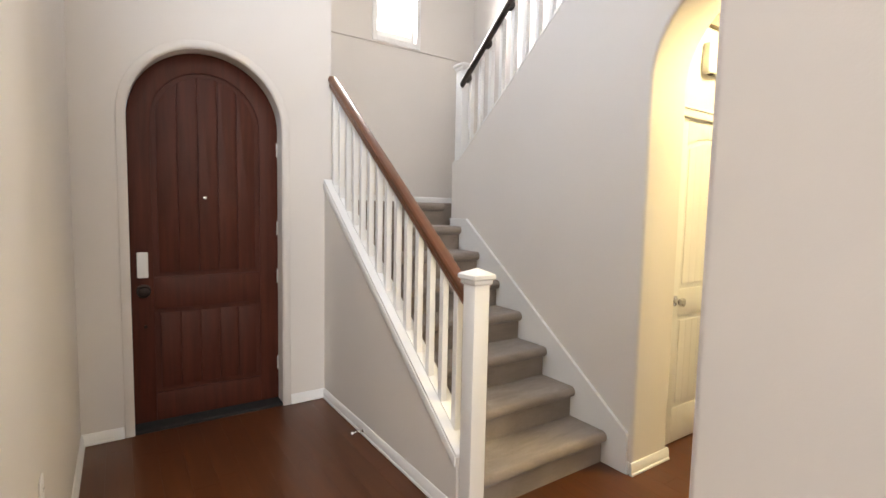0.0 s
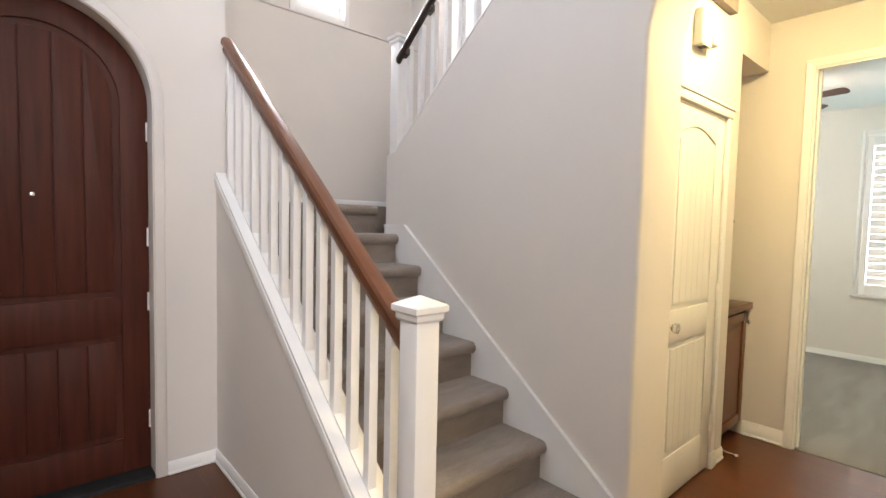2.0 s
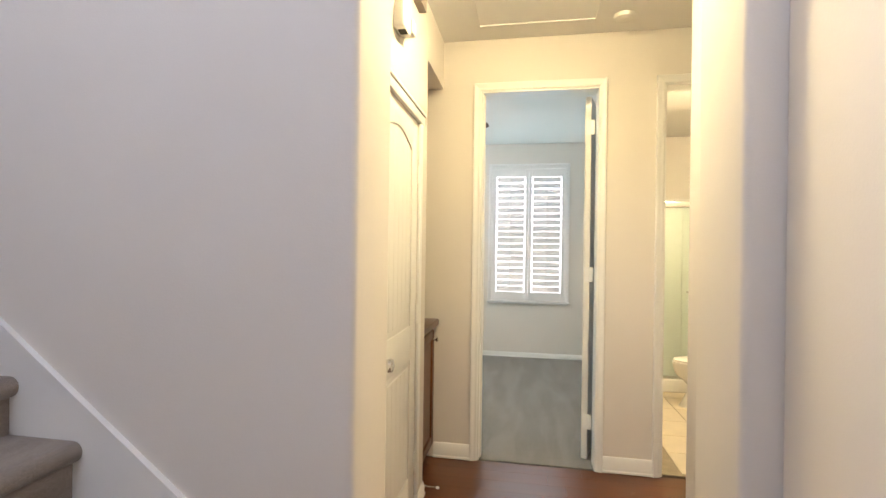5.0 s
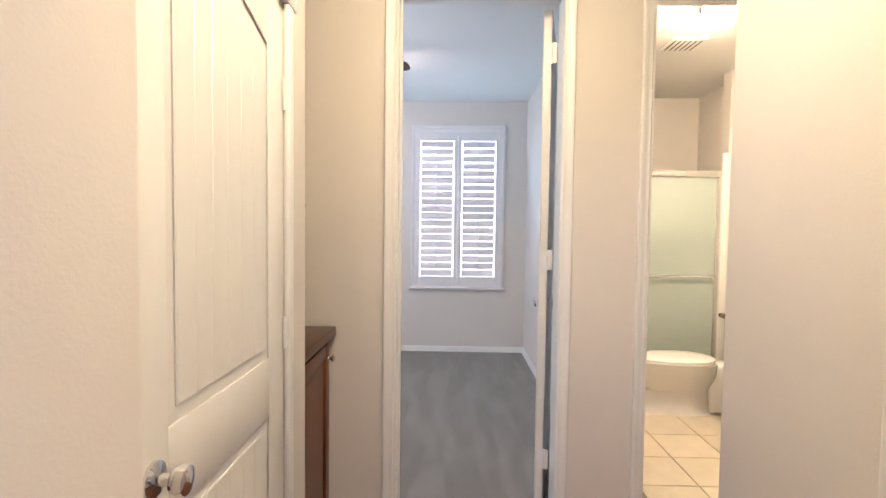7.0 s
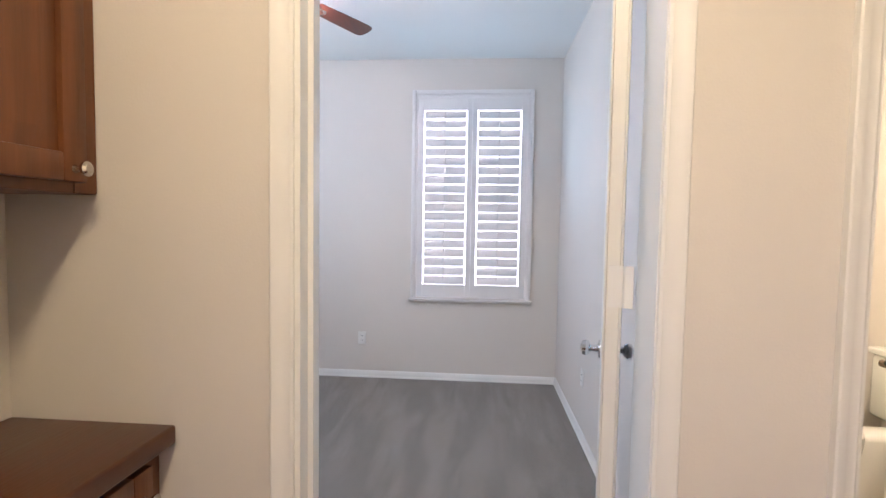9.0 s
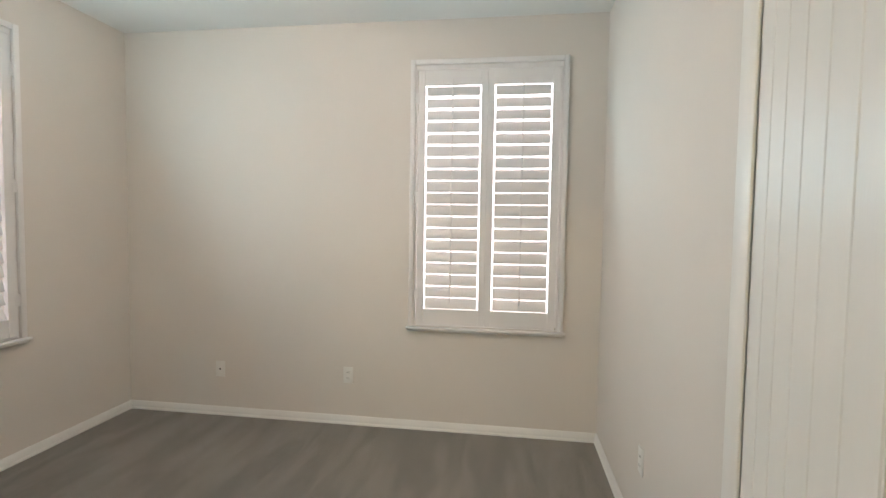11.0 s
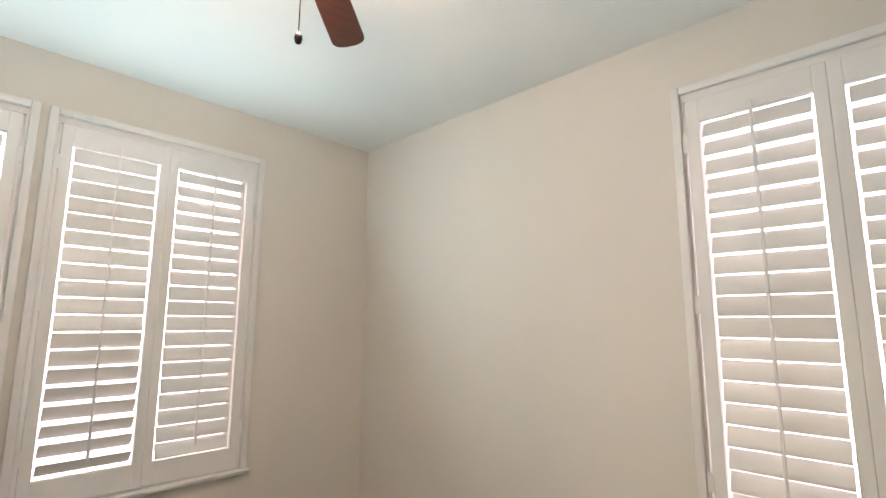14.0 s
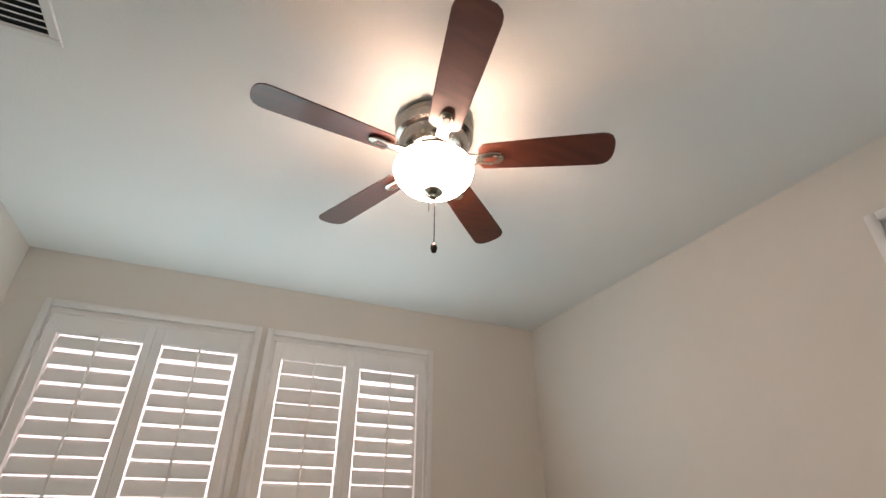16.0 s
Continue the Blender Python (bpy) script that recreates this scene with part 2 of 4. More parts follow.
def run(name, a, b, normal, material=None, h=0.074, d=0.013):
    """A moulded baseboard along a wall from a to b; normal points into the room."""
    (x0, y0), (x1, y1), (nx, ny) = a, b, normal
    prof = ((0.0, 0.004), (d + 0.006, 0.004), (d + 0.006, 0.014), (d, 0.020), (d, h * 0.72), (d * 0.75, h * 0.80), (d * 0.65, h * 0.93), (d * 0.3, h), (0.0, h))
    bm = loft([[(x + nx * q, y + ny * q, z) for q, z in prof] for x, y in ((x0, y0), (x1, y1))])
    return structure(name, bm, material or TRIM, "white painted moulded baseboard along the wall", "baseboard")

# ---- plan: the large structure ----
# entry: x from LEFT to STAIR, y up to DOORWALL; stair wall and arch at x = ARCH; hall to x = END; bedroom behind it
LEFT, DOORWALL, ARCH, ARCHB, END, ENDB = -0.19, 3.69, 2.36, 2.70, 4.20, 4.32
CLOSET, HALLR, JAMBL, JAMBR = 1.82, 0.527, 1.735, 0.72
BEDX, BEDR, BEDL, CEILZ, HIGH = 7.35, 0.505, 3.887, 2.76, 5.45
RISE, RUN, NOSE1 = 0.19, 0.2455, 1.889

structure("ground", boxes((-400, 400, -400, 400, -0.30, -0.20)), GROUND, "pale ground outside the house", "ground")
floor = structure("floor", boxes((-3.2, END + 0.06, -6.0, 3.86, -0.20, -0.012)), SUBFLOOR, "dark reddish hardwood plank floor", "floor")
structure("carpet_floor", boxes((END + 0.012, BEDX + 0.15, BEDR - 0.05, BEDL + 0.15, -0.20, 0.004)), ROOMCARPET, "grey-brown cut pile carpet with vacuum marks", "floor")
bath_floor = structure("bath_floor", boxes((END + 0.06, 7.2, -1.40, BEDR - 0.05, -0.20, -0.008)), GROUT, "beige tiled bathroom floor with dark grout", "floor")

# the high opening is assumed and out of view, made for the added lamp
structure("wall_west", boxes((LEFT - 0.14, LEFT, 0.3, DOORWALL + 0.2, 0, 3.42), (LEFT - 0.14, LEFT, 0.3, DOORWALL + 0.2, 4.88, HIGH), (LEFT - 0.14, LEFT, 0.3, 1.1, 3.42, 4.88), (LEFT - 0.14, LEFT, 3.1, DOORWALL + 0.2, 3.42, 4.88)), PAINT, "warm white painted entry wall", "wall")
half, mid = 0.462, 0.540
outline = [(LEFT, 0), (mid - half, 0), (mid - half, 1.99)] + arc(mid, 1.99, half, 180, 0, 28)[1:-1] + [(mid + half, 1.99), (mid + half, 0), (1.36, 0), (1.36, HIGH), (LEFT, HIGH)]
structure("wall_entry", slab(outline, "y", DOORWALL, DOORWALL + 0.20), PAINT, "warm white wall with an arched door opening", "wall")
# stairwell
structure("wall_stairwell_side", boxes((1.24, 1.36, DOORWALL + 0.2, 4.75, 0, HIGH)), PAINT, "warm white stairwell wall", "wall")
structure("wall_landing", boxes((1.24, 3.47, 4.60, 4.75, 0, 3.075)), PAINT, "warm white landing wall under a ledge", "wall")
WX0, WX1, WZ0, WZ1 = 2.24, 2.70, 3.20, 4.15
structure("wall_landing_upper", boxes((1.24, WX0, 4.75, 4.90, 0, HIGH), (WX1, 3.60, 4.75, 4.90, 0, HIGH), (WX0, WX1, 4.75, 4.90, 0, WZ0), (WX0, WX1, 4.75, 4.90, WZ1, HIGH)), PAINT, "white upper wall with a small window", "wall")
structure("wall_stairwell_east", boxes((3.47, 3.60, 2.33, 4.75, 0, HIGH)), PAINT, "white stairwell wall", "wall")
structure("ledge_trim", soft(boxes((1.36, 3.47, 4.585, 4.75, 3.075, 3.090)), 0.005), PAINT, "white painted ledge over the landing", "trim")
# wall beside the stair with the sloping foot of the upper balustrade, then the arch
slope = 0.83
structure("wall_stair", slab([(1.80, 0), (3.535, 0), (3.535, 1.86), (3.44, 1.875), (1.80, 1.875 + slope * (3.44 - 1.80))], "x", ARCH, 2.48), PAINT, "pale grey-white wall beside the stair", "wall")
am, ar, sp = (JAMBL + JAMBR) / 2, (JAMBL - JAMBR) / 2, 2.157
outline = [(0.44, 0), (JAMBR, 0), (JAMBR, sp)] + arc(am, sp, ar, 180, 0, 28)[1:-1] + [(JAMBL, sp), (JAMBL, 0), (1.80, 0), (1.80, HIGH), (0.44, HIGH)]
archwall = slab(outline, "x", ARCH, ARCHB)
edges = [e for e in archwall.edges if all(JAMBR - 0.01 < v.co.y < JAMBL + 0.01 for v in e.verts) and abs(e.verts[0].co.x - e.verts[1].co.x) < 0.01 and max(v.co.z for v in e.verts) > 0.01]
bmesh.ops.bevel(archwall, geom=edges, offset=0.022, segments=4, affect="EDGES", profile=0.5)
structure("wall_arch", archwall, PAINT, "painted wall with a rounded archway into the hall", "wall")
structure("wall_entry_south", soft(boxes((1.12, ARCH, 0.50, 0.63, 0, HIGH)), 0.02, 3), PAINT, "pale wall beside the archway", "wall")
structure("wall_near", soft(boxes((1.0, 1.12, -6.0, 0.715, 0, HIGH)), 0.022, 3), PAINT, "pale wall end with rounded corner", "wall")
# hall
structure("wall_hall_south", soft(boxes((ARCHB, 3.42, 0.40, HALLR, 0, CEILZ)), 0.018, 3), PAINT, "hall wall with a rounded end", "wall")
structure("wall_hall_passage", boxes((3.29, 3.42, -0.75, 0.40, 0, CEILZ)), PAINT, "hall passage wall", "wall")
structure("wall_hall_passage_end", boxes((3.29, END, -0.87, -0.75, 0, CEILZ)), PAINT, "hall passage end wall", "wall")
CD0, CD1, CDZ, NICHE = 2.775, 3.490, 2.04, 3.70
structure("wall_closet", slab([(CD0, CDZ), (CD1, CDZ), (CD1, 0), (NICHE, 0), (NICHE, CEILZ), (ARCHB, CEILZ), (ARCHB, 0), (CD0, 0)], "y", CLOSET, CLOSET + 0.11), PAINT, "hall wall with a closet door opening", "wall")
structure("wall_niche_side", boxes((NICHE - 0.11, NICHE, CLOSET + 0.11, 2.33, 0, CEILZ)), PAINT, "side wall of the cabinet niche", "wall")
structure("wall_niche_back", boxes((NICHE, END, 2.22, 2.33, 0, CEILZ)), PAINT, "back wall of the cabinet niche", "wall")
structure("wall_niche_header", boxes((NICHE, END, CLOSET, 2.22, 2.45, CEILZ)), PAINT, "header over the cabinet niche", "wall")
structure("wall_closet_back", boxes((2.48, 3.47, 2.33, 2.43, 0, CEILZ)), PAINT, "closet back wall", "wall")
D0, D1, DZ, B0, B1 = 0.822, 1.566, 2.425, -0.31, 0.434
structure("wall_end", slab([(-0.87, 0), (B0, 0), (B0, DZ), (B1, DZ), (B1, 0), (D0, 0), (D0, DZ), (D1, DZ), (D1, 0), (BEDL + 0.15, 0), (BEDL + 0.15, CEILZ), (-0.87, CEILZ)], "x", END, ENDB), PAINT, "hall end wall with bedroom and bathroom doorways", "wall")
structure("ceiling_hall", boxes((ARCHB, END, -0.87, 2.33, CEILZ, CEILZ + 0.12)), CEIL, "white hall ceiling", "ceiling")
structure("ceiling_entry", boxes((-3.3, 3.6, -6.1, 4.9, HIGH, HIGH + 0.1)), CEIL, "high white entry ceiling", "ceiling")
# bedroom
WY = (0.775, 1.735)


def windowed(name, along, holes, z0, z1, axis, c0, c1, label):
    """A wall with openings cut through it."""
    bm = bmesh.new()
    cuts = [along[0]] + [v for h in holes for v in h] + [along[1]]
    for i in range(0, len(cuts), 2):
        a, b = cuts[i], cuts[i + 1]
        q = (c0, c1, a, b) if axis == "x" else (a, b, c0, c1)
        box(bm, *q, 0, CEILZ)
    for a, b in holes:
        q = (c0, c1, a, b) if axis == "x" else (a, b, c0, c1)
        box(bm, *q, 0, z0), box(bm, *q, z1, CEILZ)
    return structure(name, bm, PAINT, label, "wall")


SZ0, SZ1 = 0.725, 2.465
S1, S2 = (4.513, 5.473), (5.573, 6.533)
windowed("wall_bed_east", (BEDR - 0.12, BEDL + 0.15), [WY], SZ0, SZ1, "x", BEDX, BEDX + 0.16, "beige-white bedroom wall with a shuttered window")
windowed("wall_bed_north", (ENDB, BEDX), [S1, S2], SZ0, SZ1, "y", BEDL, BEDL + 0.15, "beige-white bedroom wall with two shuttered windows")
structure("wall_bed_south", boxes((ENDB, BEDX, BEDR - 0.11, BEDR, 0, CEILZ)), PAINT, "beige-white bedroom wall", "wall")
structure("ceiling_bedroom", boxes((ENDB, BEDX, BEDR, BEDL, CEILZ, CEILZ + 0.12)), CEIL, "white bedroom ceiling", "ceiling")
# bathroom
structure("wall_bath_south", boxes((ENDB, 7.1, -1.37, -1.17, 0, CEILZ)), PAINT, "cream bathroom wall", "wall")
structure("wall_bath_east", boxes((7.0, 7.1, -1.17, BEDR - 0.11, 0, CEILZ)), PAINT, "cream shower wall", "wall")
structure("wall_shower_end", boxes((6.14, 6.26, -1.17, -1.0, 0, CEILZ)), PAINT, "cream wall end beside the shower", "wall")
structure("wall_bath_west", boxes((ENDB - 0.12, ENDB, -1.37, -0.87, 0, CEILZ)), PAINT, "cream bathroom wall", "wall")
structure("ceiling_bathroom", boxes((ENDB, 7.1, -1.17, BEDR - 0.11, CEILZ - 0.04, CEILZ + 0.08)), CEIL, "cream bathroom ceiling", "ceiling")
# the room behind the walk's start: unseen, its window openings assumed for the added lamps
structure("wall_living_west", boxes((-3.3, -3.16, -6.0, 0.44, 0, 0.6), (-3.3, -3.16, -6.0, 0.44, 2.6, HIGH), (-3.3, -3.16, -6.0, -3.5, 0.6, 2.6), (-3.3, -3.16, -0.5, 0.44, 0.6, 2.6)), PAINT, "assumed living room wall, out of view", "wall")
structure("wall_living_north", boxes((-3.16, LEFT - 0.14, 0.3, 0.44, 0, HIGH)), PAINT, "assumed living room wall, out of view", "wall")
structure("wall_living_south", boxes((-3.3, -3.0, -6.12, -6.0, 0, HIGH), (0.0, 1.12, -6.12, -6.0, 0, HIGH), (-3.0, 0.0, -6.12, -6.0, 0, 0.7), (-3.0, 0.0, -6.12, -6.0, 2.7, 3.33), (-3.0, 0.0, -6.12, -6.0, 4.97, HIGH)), PAINT, "assumed living room wall, out of view, with openings for added lamps", "wall")

# ---- trim ----
run("baseboard", (LEFT, DOORWALL), (mid - half - 0.052, DOORWALL), (0, -1))
run("baseboard", (mid + half + 0.052, DOORWALL), (1.31, DOORWALL), (0, -1))
run("baseboard", (LEFT, 0.3), (LEFT, DOORWALL), (1, 0))
run("baseboard", (1.31, 1.95), (1.31, DOORWALL), (-1, 0))
run("baseboard", (ARCH, 1.76), (ARCH, JAMBL + 0.012), (-1, 0))
run("baseboard", (ARCH - 0.014, JAMBL), (ARCHB + 0.012, JAMBL), (0, -1))
run("baseboard", (ARCHB, JAMBL), (ARCHB, CLOSET), (1, 0))
run("baseboard", (CD1 + 0.075, CLOSET), (NICHE, CLOSET), (0, -1))
run("baseboard", (END, D1 + 0.048), (END, 1.855), (-1, 0), None, 0.10, 0.016)
run("baseboard", (END, B1 + 0.048), (END, D0 - 0.048), (-1, 0), None, 0.10, 0.016)
run("baseboard", (ARCH, 0.63), (ARCH, JAMBR), (-1, 0))
run("baseboard", (ARCH, JAMBR), (ARCHB, JAMBR), (0, 1))
run("baseboard", (ARCHB, HALLR), (3.41, HALLR), (0, 1))
run("baseboard", (1.12, 0.63), (ARCH, 0.63), (0, 1))
run("baseboard", (1.0, -6.0), (1.0, 0.715), (-1, 0))
run("baseboard", (BEDX, BEDR), (BEDX, BEDL), (-1, 0), None, 0.064, 0.012)
run("baseboard", (ENDB, BEDL), (BEDX, BEDL), (0, -1), None, 0.064, 0.012)
run("baseboard", (ENDB, BEDR), (BEDX, BEDR), (0, 1), None, 0.064, 0.012)
run("baseboard", (ENDB, D1 + 0.048), (ENDB, BEDL), (1, 0), None, 0.064, 0.012)
run("baseboard", (1.36, 4.60), (3.47, 4.60), (0, -1)).location.z = 8 * RISE


def casing(name, y0, y1, z, x, side, w=0.048):
    """A moulded door casing on a wall across x, with its lining through the wall."""
    t = thing(name, "white painted moulded door casing", "door frame", (x, y0, 0), kind="structure")
    def steps(w):
        return ((0.0, 0.0), (0.0, 0.009), (0.006, 0.012), (0.012, 0.011), (0.026, 0.015), (0.034, 0.019), (w - 0.003, 0.019), (w, 0.016), (w, 0.0))

    for s, e in ((y0, -1), (y1, 1)):
        sec = [(s + e * q, x + side * d) for q, d in steps(w)]
        part("casing_leg", loft([[(b, a, h) for a, b in sec] for h in (0.0, z + w)]), TRIM, t)
    sec = [(z + q, x + side * d) for q, d in steps(w)]
    part("casing_head", loft([[(b, y, a) for a, b in sec] for y in (y0 - w, y1 + w)]), TRIM, t)
    return t


casing("door_casing_bedroom", D0, D1, DZ, END, -1)
casing("door_casing_bedroom_inside", D0, D1, DZ, ENDB, 1)
casing("door_casing_bathroom", B0, B1, DZ, END, -1)
for nm, a, b in (("jamb_bedroom", D0, D1), ("jamb_bathroom", B0, B1)):
    t = thing(nm, "white painted door jamb with stop", "door frame", (END, a, 0), kind="structure")
    thin = 0.003 if nm == "jamb_bedroom" else 0.012
    for q in ((a, a + thin), (b - 0.012, b)):
        part("jamb_leg", boxes((END, ENDB, q[0], q[1], 0, DZ)), TRIM, t)
    part("jamb_head", boxes((END, ENDB, a + thin + 0.0001, b - 0.0121, DZ - 0.012, DZ)), TRIM, t)
    part("door_stop_strip", boxes((END + 0.045, END + 0.075, b - 0.024, b - 0.0121, 0, DZ - 0.0121)), TRIM, t)
# arched casing round the entry door
t = thing("door_casing_entry", "white painted arched casing round the entry door", "door frame", (mid, DOORWALL, 0), kind="structure")
w = 0.050
ring = [(mid - half, 0), (mid - half, 1.99)] + arc(mid, 1.99, half, 180, 0, 28)[1:-1] + [(mid + half, 1.99), (mid + half, 0)]
outer = [(mid - half - w, 0), (mid - half - w, 1.99)] + arc(mid, 1.99, half + w, 180, 0, 28)[1:-1] + [(mid + half + w, 1.99), (mid + half + w, 0)]
part("casing", soft(slab(ring + outer[::-1], "y", DOORWALL - 0.010, DOORWALL - 0.0), 0.006, 2, 60), PAINT, t)
inner = [(mid - half + 0.004, 0), (mid - half + 0.004, 1.99)] + arc(mid, 1.99, half - 0.004, 180, 0, 28)[1:-1] + [(mid + half - 0.004, 1.99), (mid + half - 0.004, 0)]
part("lining", slab(ring + inner[::-1], "y", DOORWALL, DOORWALL + 0.16), PAINT, t)
# closet casing: right leg and head with a small ledge
t = thing("door_casing_closet", "white painted closet casing with a ledged head", "door frame", (CD1, CLOSET, 0), kind="structure")
part("casing_leg", soft(boxes((CD1, CD1 + 0.048, CLOSET - 0.016, CLOSET, 0.10, CDZ)), 0.005), TRIM, t)
part("plinth_block", soft(boxes((CD1 - 0.002, CD1 + 0.068, CLOSET - 0.024, CLOSET, 0, 0.10)), 0.006), TRIM, t)
part("casing_head", soft(boxes((CD0 - 0.03, CD1 + 0.075, CLOSET - 0.018, CLOSET, CDZ, CDZ + 0.045), (CD0 - 0.03, CD1 + 0.080, CLOSET - 0.026, CLOSET, CDZ + 0.045, CDZ + 0.062)), 0.004), TRIM, t)

# ---- entry door ----
door = thing("door_1", "dark mahogany plank-panelled arched front door, closed", "door", (mid, 3.83, 0), kind="structure")
DY = 3.80


e0, e1 = mid - half + 0.006, mid + half - 0.006
P0, P1 = e0 + 0.125, e1 - 0.125
body = bmesh.new()
slab([(e0, 0.03), (e1, 0.03), (e1, 1.99)] + arc(mid, 1.99, half - 0.006, 0, 180, 28)[1:-1] + [(e0, 1.99)], "y", DY + 0.014, DY + 0.048, body)
part("leaf", body, MAHOGANY, door)
stiles = bmesh.new()
slab([(e0, 0.03), (P0, 0.03), (P0, 1.99)] + arc(mid, 1.99, (P1 - P0) / 2, 180, 0, 28)[1:-1] + [(P1, 1.99), (P1, 0.03), (e1, 0.03), (e1, 1.99)] + arc(mid, 1.99, half - 0.006, 0, 180, 28)[1:-1] + [(e0, 1.99)], "y", DY, DY + 0.013, stiles)
slab([(P0, 0.03), (P1, 0.03), (P1, 0.215), (P0, 0.215)], "y", DY, DY + 0.013, stiles)
slab([(P0, 0.775), (P1, 0.775), (P1, 0.985), (P0, 0.985)], "y", DY, DY + 0.013, stiles)
part("frame", soft(stiles, 0.003, 2, 60), MAHOGANY, door)
planks = 5
for k in range(planks):
    g = 0.006
    a, b = P0 + 0.03 + (P1 - P0 - 0.06) * k / planks + g / 2, P0 + 0.03 + (P1 - P0 - 0.06) * (k + 1) / planks - g / 2
    R = (P1 - P0) / 2 - 0.03
    top = [(a + (b - a) * i / 8, 1.99 + math.sqrt(max(0.0, R * R - (a + (b - a) * i / 8 - mid) ** 2))) for i in range(9)]
    part("plank", soft(slab([(a, 1.015), (b, 1.015)] + top[::-1], "y", DY + 0.004, DY + 0.0135), 0.003, 2, 50), MAHOGANY, door)
    part("plank", soft(slab([(a, 0.245), (b, 0.245), (b, 0.745), (a, 0.745)], "y", DY + 0.004, DY + 0.0135), 0.003, 2, 50), MAHOGANY, door)
lock = part("keypad_lock", soft(boxes((0.118, 0.180, DY - 0.026, DY - 0.0005, 0.985, 1.150)), 0.008, 3), PLASTIC, door, "white keypad deadbolt")
part("thumb_bar", soft(boxes((0.132, 0.166, DY - 0.032, DY - 0.0265, 1.018, 1.030)), 0.002), PLASTIC, lock)
knob = part("door_knob", lathe([(0.042, 0.0), (0.042, -0.007), (0.016, -0.012), (0.015, -0.034), (0.030, -0.041), (0.037, -0.058), (0.032, -0.074), (0.012, -0.081)], (0.152, DY - 0.0005, 0.900), 24, None, "y"), BRONZE, door, "dark bronze knob")
part("peephole", lathe([(0.010, 0), (0.010, -0.003), (0.005, -0.004)], (mid - 0.02, DY + 0.0035, 1.505), 16, None, "y"), CHROME, door, "bright peephole")
part("keyhole", lathe([(0.011, 0), (0.011, -0.004), (0.006, -0.005)], (0.158, DY - 0.0005, 0.665), 16, None, "y"), BRONZE, door)
for z in (0.30, 0.95, 1.30, 1.86):
    part("hinge", soft(boxes((mid + half - 0.016, mid + half - 0.006, DY - 0.006, DY - 0.001, z - 0.05, z + 0.05)), 0.002), PLASTIC, door, "metal hinge")
structure("threshold", soft(boxes((mid - half, mid + half, DOORWALL + 0.005, DOORWALL + 0.19, -0.012, 0.022)), 0.006), DARK, "dark metal door threshold", "threshold")

# ---- stairs ----
stairs = thing("staircase", "carpeted staircase rising to a landing", "stairs", (1.9, NOSE1, 0), kind="structure")


def tread(n, x0, x1, nose, base, sign=1.0, depth=RUN + 0.05):
    """One carpeted step with a rolled nosing."""
    z = base + RISE
    r = 0.033
    pts = [(nose + 0.036, base - 0.004), (nose + 0.036, z - 2 * r - 0.004)]
    pts += [(nose + r - r * math.cos(radians(a)), z - r - r * math.sin(radians(a))) for a in range(70, -91, -20)]
    pts += [(nose + depth, z), (nose + depth, base - 0.004)]
    bm = slab([(NOSE1 + sign * (y - NOSE1) if sign < 0 else y, h) for y, h in pts], "x", x0, x1)
    return bm


for k in range(7):
    part("step", tread(k, 1.43, ARCH - 0.016, NOSE1 + RUN * k, RISE * k), STAIRCARPET, stairs)
land = tread(7, 1.43, ARCH - 0.016, NOSE1 + RUN * 7, RISE * 7, 1.0, 0.12)
box(land, 1.36, 3.47, NOSE1 + RUN * 7 + 0.1205, 4.60, RISE * 8 - 0.2, RISE * 8 - 0.0005)
part("landing", land, STAIRCARPET, stairs)
for k in range(8):
    y = 3.50 - RUN * k
    part("upper_step", boxes((2.481, 3.469, y - RUN, y - 0.0005, RISE * (8 + k) - 0.06, RISE * (9 + k))), STAIRCARPET, stairs)
# skirt board on the wall
part("skirt_board", slab([(1.762, 0.0), (1.762, 0.235), (3.303, 1.392), (3.53, 1.392), (3.53, 1.30), (2.0, 0.0)], "x", ARCH - 0.015, ARCH - 0.0005), TRIM, stairs, "white skirt board")
part("skirt_moulding", slab([(1.762, 0.235), (3.303, 1.392), (3.53, 1.392), (3.53, 1.378), (3.308, 1.374), (1.762, 0.214)], "x", ARCH - 0.022, ARCH - 0.0152), TRIM, stairs)
# low wall under the balustrade with cap and stringer moulding
CS = 0.772


def cap(y):
    return 0.337 + CS * (y - 1.965)


structure("wall_low", slab([(1.95, 0), (DOORWALL, 0), (DOORWALL, cap(DOORWALL) - 0.022), (1.95, cap(1.95) - 0.022)], "x", 1.31, 1.43), PAINT, "low sloping wall under the stair balustrade", "wall")
part("stringer_cap", soft(slab([(1.945, cap(1.945) - 0.021), (DOORWALL - 0.001, cap(DOORWALL) - 0.021), (DOORWALL - 0.001, cap(DOORWALL)), (1.945, cap(1.945))], "x", 1.302, 1.438), 0.004), TRIM, stairs, "white sloping cap")
part("stringer_moulding", soft(slab([(1.955, cap(1.955) - 0.075), (DOORWALL - 0.001, cap(DOORWALL) - 0.075), (DOORWALL - 0.001, cap(DOORWALL) - 0.0215), (1.955, cap(1.955) - 0.0215)], "x", 1.299, 1.3095), 0.003), TRIM, stairs)
# balustrade
bal = thing("stair_balustrade", "white balustrade with a polished brown handrail", "balustrade", (1.37, 1.905, 0))


